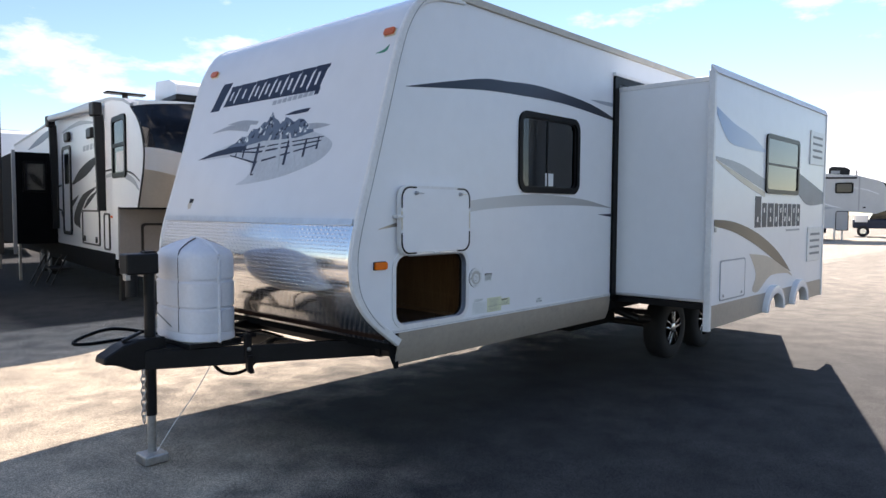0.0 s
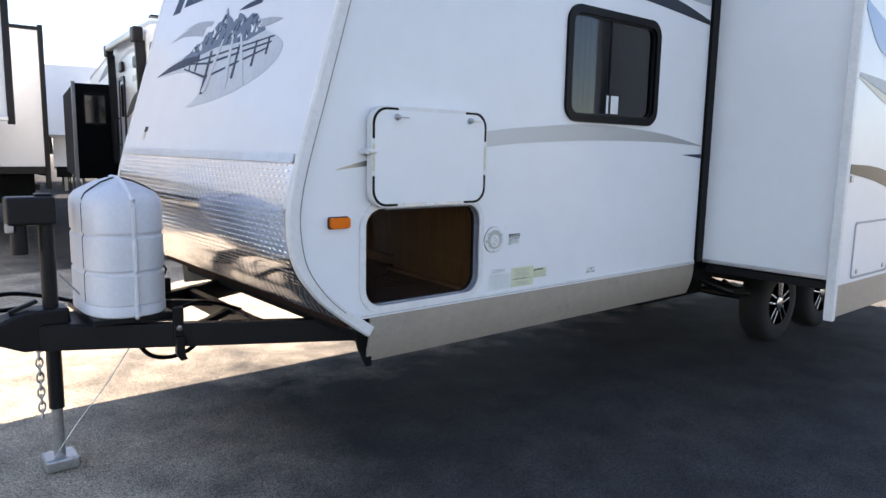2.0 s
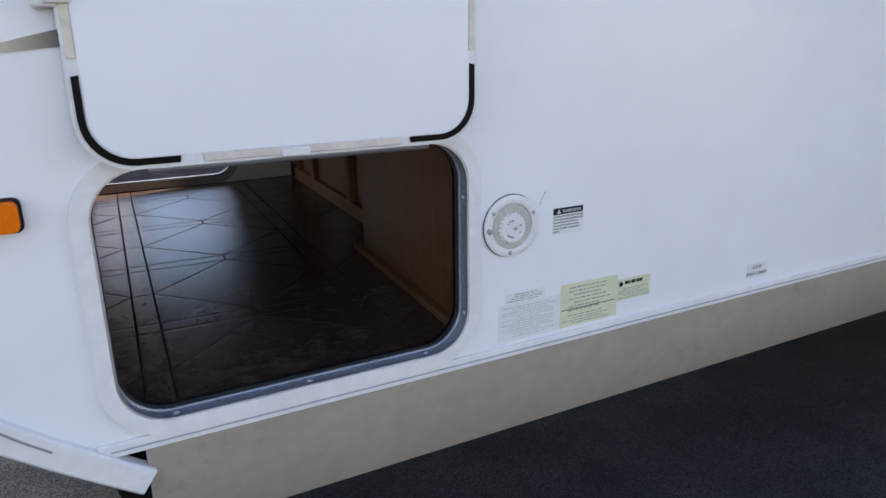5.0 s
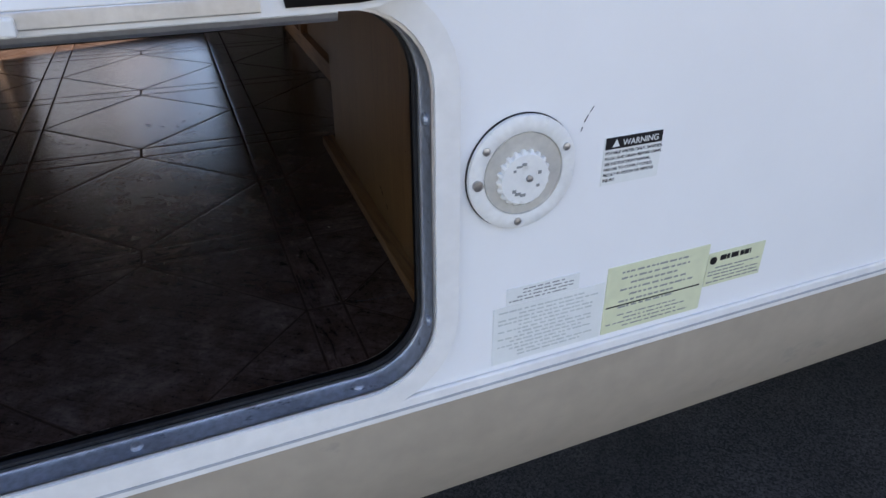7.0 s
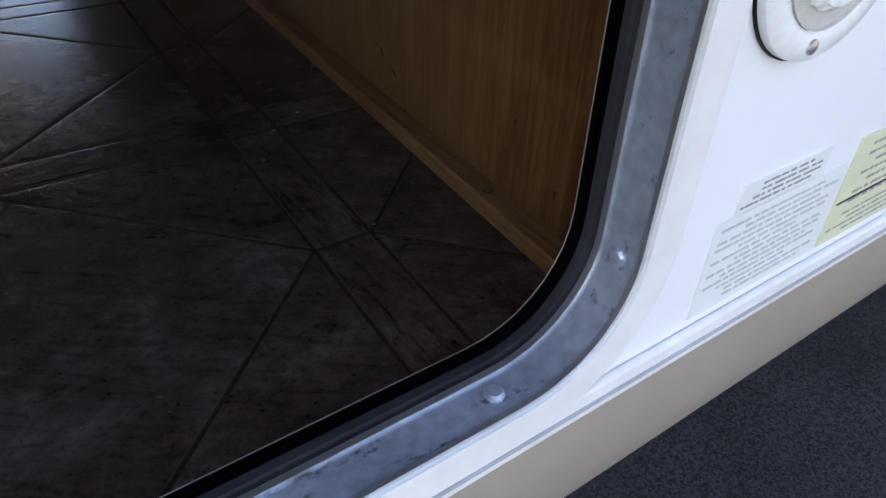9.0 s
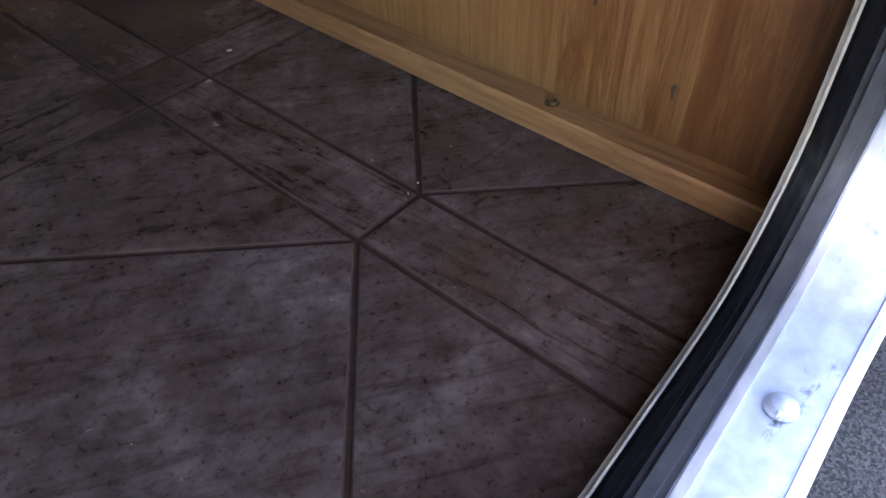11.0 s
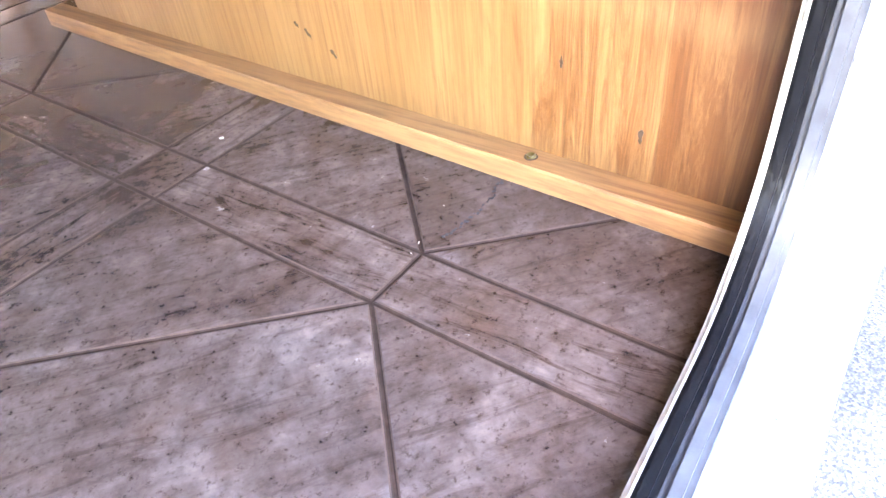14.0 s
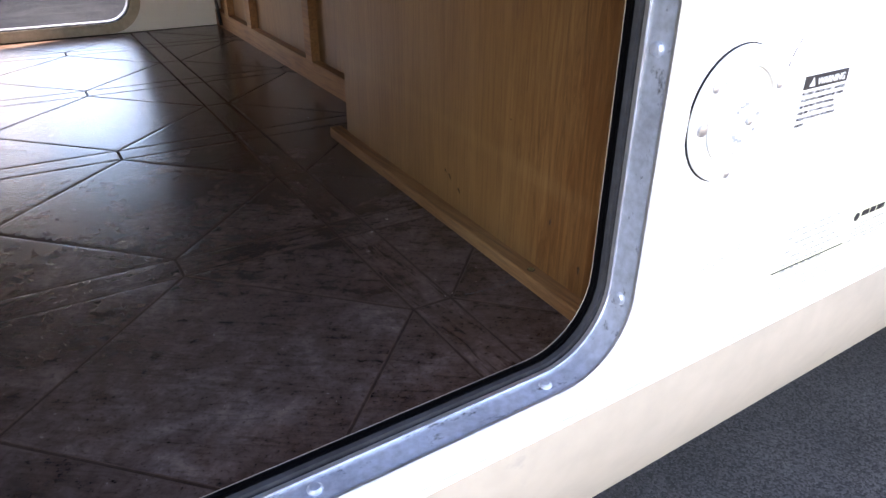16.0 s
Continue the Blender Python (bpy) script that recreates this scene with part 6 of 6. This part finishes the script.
    part("nose_floor", slab([(0.52, 0.0), (0.05, -0.6), (0.0, -1.2), (0.05, -1.8), (0.52, -2.4), (1.8, -2.4), (1.8, 0.0)], [], 1.59, 1.62, lambda u, v, d: f(u, v, d)), DARK, rv)
    part("pin_box", rbox(f, 0.1, 1.7, -1.42, -0.98, 1.18, 1.60, 0.03), BLACK, rv)
    # lower front wall with a framed hatch
    fb = part("front_box", rbox(f, 1.70, 1.80, -2.38, 0.004, 0.62, 1.62, 0.01), TAUPE_RV, rv, "grey lower front compartment")
    part("box_edge", rbox(f, 1.685, 1.715, -2.38, 0.012, 1.60, 1.635, 0.006), BLACK, fb)
    part("box_hatch", slab(rrect(-1.15, -0.33, 0.84, 1.36, 0.06), [rrect(-1.11, -0.37, 0.88, 1.32, 0.045)], 1.68, 1.70, lambda u, v, d: f(d, u, v)), BLACK, fb, "black-framed front hatch")
    part("underbody", rbox(f, 2.2, 13.4, -2.3, -0.05, 0.45, 0.75), DARK, rv)
    part("skirt", rbox(f, 2.0, 13.5, -0.03, 0.01, 0.60, 0.84), DARK, rv, "black lower skirt")
    # windows, door, hatches
    w = part("window", rslab(f, rrect(1.18, 2.02, 2.10, 3.10, 0.09), [rrect(1.26, 1.94, 2.18, 3.02, 0.06)], 0.0, 0.03), RUBBER, rv, "tall black-framed window")
    part("pane", rslab(f, rrect(1.24, 1.96, 2.16, 3.04, 0.05), [], 0.004, 0.012), DARK_GLASS, w)
    part("meeting_rail", rbox(f, 1.24, 1.96, 0.010, 0.028, 2.60, 2.66, 0.004), RUBBER, w)
    part("shade", rslab(f, rrect(1.30, 1.78, 2.20, 2.52, 0.02, 3), [], 0.012, 0.016), CURTAIN, w, "pale shade behind the lower pane")
    d = part("entry_door", rslab(f, rrect(5.41, 6.28, 1.05, 2.90, 0.12), [rrect(5.50, 6.19, 1.12, 2.83, 0.09)], 0.0, 0.03), BLACK, rv, "white entry door in a black frame")
    part("door_leaf", rslab(f, rrect(5.50, 6.19, 1.12, 2.83, 0.09), [], 0.0, 0.012), WHITE, d)
    part("door_pane", rslab(f, rrect(5.62, 6.05, 2.11, 2.75, 0.05), [], 0.012, 0.02), DARK_GLASS, d)
    part("grab_handle", tube([f(6.42, 0.02, 1.55), f(6.42, 0.09, 1.60), f(6.42, 0.09, 2.05), f(6.42, 0.02, 2.10)], 0.02), BLACK, d)
    for a0, a1, z0, z1 in ((3.02, 4.45, 0.92, 1.57), (2.30, 2.71, 0.88, 1.52)):
        h = part("hatch", rslab(f, rrect(a0, a1, z0, z1, 0.07), [rrect(a0 + 0.05, a1 - 0.05, z0 + 0.03, z1 - 0.03, 0.05)], 0.0, 0.02), BLACK, rv, "black-edged storage hatch")
        part("hatch_panel", rslab(f, rrect(a0 + 0.05, a1 - 0.05, z0 + 0.03, z1 - 0.03, 0.05), [], 0.0, 0.008), WHITE, h)
        for a in ((a0 + 0.20, a1 - 0.26) if a1 - a0 > 1 else ()):
            part("hatch_catch", rbox(f, a, a + 0.10, 0.008, 0.03, z0 + 0.05, z0 + 0.16, 0.01), BLACK, h)
    part("side_lamp", rbox(f, 2.13, 2.20, 0.0, 0.03, 1.44, 1.48, 0.006), RED_FADED, rv)
    # awning
    aw = part("awning", beam(f(2.60, 0.13, 3.34), f(6.90, 0.13, 3.56), 0.13, 0.13, 0.04), GREY_RV, rv, "rolled awning with black arms")
    for a, z, low in ((2.62, 3.32, 1.56), (6.88, 3.52, 1.15)):
        part("awning_end", beam(f(a, 0.13, z - 0.14), f(a, 0.13, z + 0.10), 0.16, 0.20, 0.03), BLACK, aw)
        part("awning_arm", beam(f(a, 0.09, z - 0.1), f(a, 0.05, low), 0.10, 0.15, 0.01), BLACK, aw)
    for a, z in ((5.62, 3.07), (3.54, 2.98)):
        part("speaker", rbox(f, a - 0.20, a + 0.20, 0.0, 0.07, z - 0.10, z + 0.10, 0.035), BLACK, rv, "black outdoor speaker")
    for k in range(6):
        part("mark_block", rslab(f, [(4.30 - 0.29 * k, 2.69), (4.10 - 0.29 * k, 2.69), (4.08 - 0.29 * k, 2.79), (4.28 - 0.29 * k, 2.79)], [], 0.0, 0.005), GREY_FILM, rv)
    # swirl films
    sw = lambda top, bot, m: part("swirl_film", rslab(f, smooth_line(top, 5) + smooth_line(bot, 5)[::-1][1:-1], [], 0.0, 0.006), m, rv)
    sw([(2.85, 2.53), (3.6, 2.51), (4.6, 2.36), (5.42, 2.09)], [(2.85, 2.51), (3.4, 2.38), (4.1, 2.22), (5.42, 2.06)], TEXT_BLACK)
    sw([(3.27, 2.00), (4.4, 1.86), (5.1, 1.56), (5.24, 1.32), (4.70, 1.21)], [(3.27, 1.98), (4.1, 1.78), (4.60, 1.52), (4.72, 1.36), (4.69, 1.22)], TEXT_BLACK)
    sw([(3.20, 1.93), (3.9, 1.80), (4.35, 1.60)], [(3.20, 1.91), (3.8, 1.72), (4.35, 1.58)], TEXT_BLACK)
    sw([(4.80, 1.86), (5.6, 1.72), (6.60, 1.52)], [(4.80, 1.84), (5.6, 1.58), (6.60, 1.38)], TEXT_BLACK)
    sw([(3.40, 1.18), (4.0, 1.06), (4.6, 1.02)], [(3.40, 1.17), (4.0, 1.00), (4.6, 1.00)], GREY_FILM)
    sw([(3.40, 2.10), (1.90, 2.21), (0.92, 2.10), (0.50, 1.88)], [(3.40, 2.08), (1.90, 2.14), (0.98, 2.02), (0.50, 1.86)], GREY_FILM)
    sw([(3.30, 2.20), (2.2, 2.27), (1.0, 2.18), (0.44, 2.00)], [(3.30, 2.18), (2.2, 2.24), (1.0, 2.15), (0.44, 1.99)], TEXT_BLACK)
    sw([(7.4, 3.42), (9.0, 3.36), (11.0, 3.16)], [(7.4, 3.30), (9.0, 3.18), (11.0, 3.14)], SLATE_FILM)
    sw([(3.0, 3.12), (4.6, 3.30), (6.4, 3.22)], [(3.0, 3.11), (4.6, 3.22), (6.4, 3.20)], GREY_FILM)
    # dark slide-out beyond the awning
    s = part("slide_out", rbox(f, 7.05, 11.6, 0.0, 0.82, 0.82, 2.82, 0.01), DARK, rv, "black slide-out room with a dark window")
    w = part("window", rbox(f, 7.02, 7.05, 0.20, 0.66, 1.95, 2.62, 0.008), RUBBER, s)
    part("pane", rbox(f, 7.005, 7.025, 0.24, 0.62, 2.00, 2.57), DARK_GLASS, w)
    part("slide_corner", rbox(f, 7.03, 7.10, 0.79, 0.86, 0.60, 2.86, 0.005), GREY_RV, s, "pale slide-out corner rail")
    for a in (7.4, 11.0):
        part("slide_leg", beam(f(a, 0.7, 0.84), f(a, 0.7, 0.0), 0.05, 0.05), STEEL, s)
    # roof gear
    ac = part("air_conditioner", rslab(f, [(1.05, 3.36), (1.10, 3.62), (1.45, 3.74), (2.14, 3.80), (2.22, 3.66), (2.22, 3.40)], [], -1.65, -0.75), CAP_WHITE, rv, "white roof air conditioner")
    part("shroud_base", rbox(f, 1.02, 2.25, -1.68, -0.72, 3.36, 3.46, 0.02), BLACK, ac)
    ant = part("roof_antenna", rod(f(3.2, -0.5, 3.48), f(3.2, -0.5, 3.68), 0.05), BLACK, rv, "black winged roof antenna")
    part("antenna_wing", beam(f(3.2, -0.84, 3.70), f(3.2, -0.16, 3.70), 0.24, 0.03, 0.01), BLACK, ant)
    simple_wheels(f, rv, (8.6, 9.6), -0.05)
    for a, u in ((2.4, -0.2), (2.4, -2.1)):
        part("landing_leg", beam(f(a, u, 0.8), f(a, u, 0.0), 0.09, 0.09), BLACK, rv)
    part("entry_step", rbox(f, 5.5, 6.2, 0.05, 0.42, 0.34, 0.37), BLACK, rv, "black folding entry step")
    for u in (0.1, 0.4):
        for a in (5.55, 6.15):
            part("step_strut", beam(f(a, u, 0.62), f(a, u + 0.3, 0.02), 0.03, 0.03), BLACK, rv)


make_fifth_wheel()


def make_white_neighbour():
    """Tall white trailer with stepped slide-outs and black edge trim."""
    X = -0.21  # where its end wall stands along the row
    rv = thing("white_trailer", (X - 1.0, 12.5, 0), "tall white trailer with two black-trimmed slide-outs", "trailer")
    part("body", box(X - 7.5, X + 0.2, 11.6, 14.2, 0.95, 3.75, 0.03), WHITE, rv, "white trailer body")
    s = part("slide_out", box(X - 3.2, X + 1.03, 10.70, 14.0, 1.17, 3.38, 0.01), WHITE, rv, "white lower slide-out")
    part("slide_trim", box(X + 0.985, X + 1.06, 10.665, 10.73, 0.80, 3.46, 0.006), BLACK, s, "black slide-out corner trim")
    part("slide_trim", box(X - 3.2, X + 1.0, 10.68, 10.72, 3.37, 3.43, 0.006), BLACK, s)
    part("base_trim", box(X - 3.2, X + 1.03, 10.69, 10.74, 1.05, 1.17, 0.006), BLACK, s)
    part("side_seal", box(X + 1.03, X + 1.10, 10.95, 13.9, 1.0, 3.4, 0.006), BLACK, s)
    t = part("upper_slide_out", box(X - 4.2, X + 0.215, 8.40, 11.0, 1.885, 4.0, 0.01), WHITE, rv, "white upper slide-out with a metal sill")
    part("slide_trim", box(X + 0.17, X + 0.255, 8.365, 8.43, 1.80, 4.02, 0.006), BLACK, t)
    part("sill", box(X - 4.2, X + 0.17, 8.33, 8.42, 1.845, 1.905, 0.008), ALU, t, "aluminium sill")
    part("underbody", box(X - 7.4, X + 0.9, 11.2, 14.0, 0.55, 1.10), DARK, rv)
    part("chassis_bar", beam((X - 7.0, 11.3, 0.80), (X + 0.98, 11.3, 0.80), 0.08, 0.10), BLACK, rv)
    for x in (-0.4, 0.7):
        part("support_leg", beam((X + x, 11.4, 0.0), (X + x, 11.4, 1.0), 0.09, 0.09), BLACK, rv)
    f = lambda a, u, z: (X + a, 11.3 - u, z)
    simple_wheels(f, rv, (-3.4, -2.4), 0.0)


make_white_neighbour()


def make_far_trailer(x, y, direction, length, label, nose=True, high=3.5, coat=WHITE):
    f = frame_of((x, y), direction)
    rv = thing("parked_trailer", f(length / 2, -1.2, 0), label, "trailer", "trailers parked on the lot")
    side = [(0.0, 1.8), (0.1, 2.4), (0.5, high - 0.15), (1.1, high), (length, high - 0.15), (length, 0.8), (2.4, 0.8), (2.3, 1.7)] if nose else \
        [(0.3, 0.8), (0.0, 1.4), (0.25, high - 0.35), (0.6, high), (length, high), (length, 0.8)]
    part("body", rslab(f, side, [], -2.4, 0.0), coat, rv)
    part("roof_edge", rbox(f, 1.1, length, -2.42, 0.02, high - 0.12, high - 0.02), GREY_RV, rv)
    part("underbody", rbox(f, 2.4, length - 0.1, -2.3, -0.05, 0.45, 0.82), DARK, rv)
    part("skirt", rbox(f, 2.4, length, -0.02, 0.015, 0.72, 1.35), GREY_RV, rv, "grey lower wall")
    for a in (3.0, 5.6):
        w = part("window", rslab(f, rrect(a, a + 0.9, 2.1, 2.65, 0.06), [], 0.0, 0.02), RUBBER, rv)
        part("pane", rslab(f, rrect(a + 0.05, a + 0.85, 2.15, 2.60, 0.04), [], 0.02, 0.026), DARK_GLASS, w)
    part("film", rslab(f, smooth_line([(1.0, 2.0), (2.6, 1.95), (4.5, 1.6)], 5) + smooth_line([(1.0, 1.96), (2.6, 1.8), (4.5, 1.55)], 5)[::-1][1:-1], [], 0.0, 0.01), GREY_FILM, rv)
    part("air_conditioner", rbox(f, 3.5, 4.5, -1.6, -0.8, high - 0.06, high + 0.26, 0.08), GREY_RV, rv)
    aw = part("awning", beam(f(2.2, 0.12, high - 0.3), f(6.5, 0.12, high - 0.35), 0.14, 0.14, 0.03), BLACK, rv)
    for a in (2.2, 6.5):
        part("awning_arm", beam(f(a, 0.08, high - 0.3), f(a, 0.05, 1.2), 0.10, 0.08), BLACK, aw)
    simple_wheels(f, rv, (length * 0.6, length * 0.6 + 0.95), -0.04)
    for u in (-0.3, -2.0):
        part("landing_leg", beam(f(2.6, u, 0.85), f(2.6, u, 0.0), 0.09, 0.09), STEEL, rv)
    return rv


make_far_trailer(2.62, 20.6, (0.25, 1.0), 9.5, "white fifth-wheel trailer with a black awning", True, 4.0)
make_far_trailer(0.6, 27.0, (0.2, 1.0), 9.0, "white trailer with dark roof gear", True, 3.5)


def make_silver_trailer():
    """Silver fifth-wheel across the lot, its nose overhanging a dark tow vehicle."""
    f = frame_of((41.6, 7.0), (-0.223, 0.975))
    rv = thing("parked_trailer", f(3, -1.2, 0), "silver fifth-wheel trailer on landing legs across the lot", "trailer", "trailers parked on the lot")
    top = [(-3.1, 2.55), (-2.75, 3.0), (-1.97, 3.40), (-1.0, 3.68), (0.93, 3.86), (9.0, 3.86)]
    part("body", rslab(f, top + [(9.0, 0.67), (-0.02, 0.67), (-0.08, 1.56), (-0.58, 1.64), (-1.97, 1.54), (-2.9, 1.95)], [], -2.4, 0.0), SILVER_RV, rv, "silver fibreglass body")
    part("front_box", rslab(f, rrect(-0.60, 0.02, 0.58, 1.66, 0.10), [], -2.3, 0.02), GREY_RV, rv, "grey front compartment")
    part("box_edge", rslab(f, rrect(-0.62, 0.04, 0.56, 1.68, 0.10), [rrect(-0.58, 0.0, 0.60, 1.64, 0.08)], 0.0, 0.03), RUBBER, rv)
    part("roof_band", rslab(f, [(-0.96, 3.50), (9.0, 3.64), (9.0, 3.74), (-0.96, 3.60)], [], 0.0, 0.03), TEXT_BLACK, rv, "dark awning band under the roof")
    part("cap_glass", rslab(f, [(-3.12, 2.60), (-2.78, 3.02), (-2.2, 3.30), (-2.5, 2.75)], [], -2.38, 0.012), DARK_GLASS, rv, "dark glazed cap")
    w = part("window", rslab(f, rrect(-0.80, 0.11, 2.68, 3.30, 0.10), [rrect(-0.72, 0.03, 2.76, 3.22, 0.07)], 0.0, 0.03), RUBBER, rv, "black-framed window")
    part("pane", rslab(f, rrect(-0.74, 0.05, 2.74, 3.24, 0.07), [], 0.0, 0.015), DARK_GLASS, w)
    part("cap_seam", rbox(f, -1.12, -1.05, 0.0, 0.02, 1.72, 3.62), GREY_RV, rv)
    part("side_lamp", rbox(f, -1.42, -1.28, 0.0, 0.03, 1.84, 1.92), BLACK, rv)
    sw = lambda t, b: part("swoosh_film", rslab(f, smooth_line(t, 5) + smooth_line(b, 5)[::-1][1:-1], [], 0.0, 0.012), CAP_WHITE, rv)
    sw([(-0.75, 3.02), (-1.4, 2.92), (-2.1, 2.62)], [(-0.75, 3.00), (-1.4, 2.86), (-2.1, 2.58)])
    sw([(0.9, 2.22), (0.3, 2.02), (-0.3, 1.84)], [(0.9, 2.20), (0.3, 1.94), (-0.3, 1.82)])
    part("grey_film", rslab(f, [(0.8, 1.95), (0.0, 1.86), (1.0, 1.70), (4.0, 1.6), (4.0, 1.95)], [], 0.0, 0.01), GREY_FILM, rv)
    ac = part("air_conditioner", rslab(f, [(0.46, 3.80), (0.46, 4.16), (0.30, 4.26), (-0.35, 4.22), (-0.62, 4.06), (-0.60, 3.78)], [], -1.6, -0.8), BLACK, rv, "black roof air conditioner")
    part("fan_cover", rbox(f, -0.1, 0.35, -0.8, -0.7, 3.84, 4.02, 0.03), GREY_RV, ac)
    part("vent_stack", rod(f(-0.95, -1.0, 3.6), f(-0.95, -1.0, 4.02), 0.04), GREY_RV, rv)
    for a in (0.06, -0.32, 1.0, 1.4):
        part("landing_leg", beam(f(a, -0.2, 0.70), f(a, -0.2, 0.0), 0.09, 0.09), STEEL, rv)
    part("underbody", rbox(f, 0.5, 8.8, -2.3, -0.1, 0.40, 0.68), DARK, rv)
    simple_wheels(f, rv, (5.6, 6.6), -0.04)


make_silver_trailer()


def make_pickup():
    f = frame_of((49.5, 8.2), (-0.223, 0.975))
    car = thing("pickup_truck", f(-2.2, -0.9, 0), "dark blue pickup truck with a white load box", "car")
    part("body", rbox(f, -3.9, -0.4, -1.9, 0.0, 0.55, 1.15, 0.10), NAVY, car, "dark blue body")
    part("cab", rslab(f, [(-3.1, 1.12), (-2.7, 1.80), (-1.7, 1.84), (-1.3, 1.12)], [], -1.8, -0.1), DARK_GLASS, car, "dark glazed cab")
    part("load_box", rbox(f, -1.25, -0.5, -1.6, 0.06, 0.95, 1.40, 0.04), CAP_WHITE, car, "white load box")
    simple_wheels(f, car, (-3.2, -1.0), 0.02)


make_pickup()
make_far_trailer(52.0, 18.0, (-0.20, 1.0), 9.0, "white trailer across the lot", False, 3.3)
make_far_trailer(52.0, -12.0, (-0.20, 1.0), 9.0, "white trailer across the lot", False, 3.3)
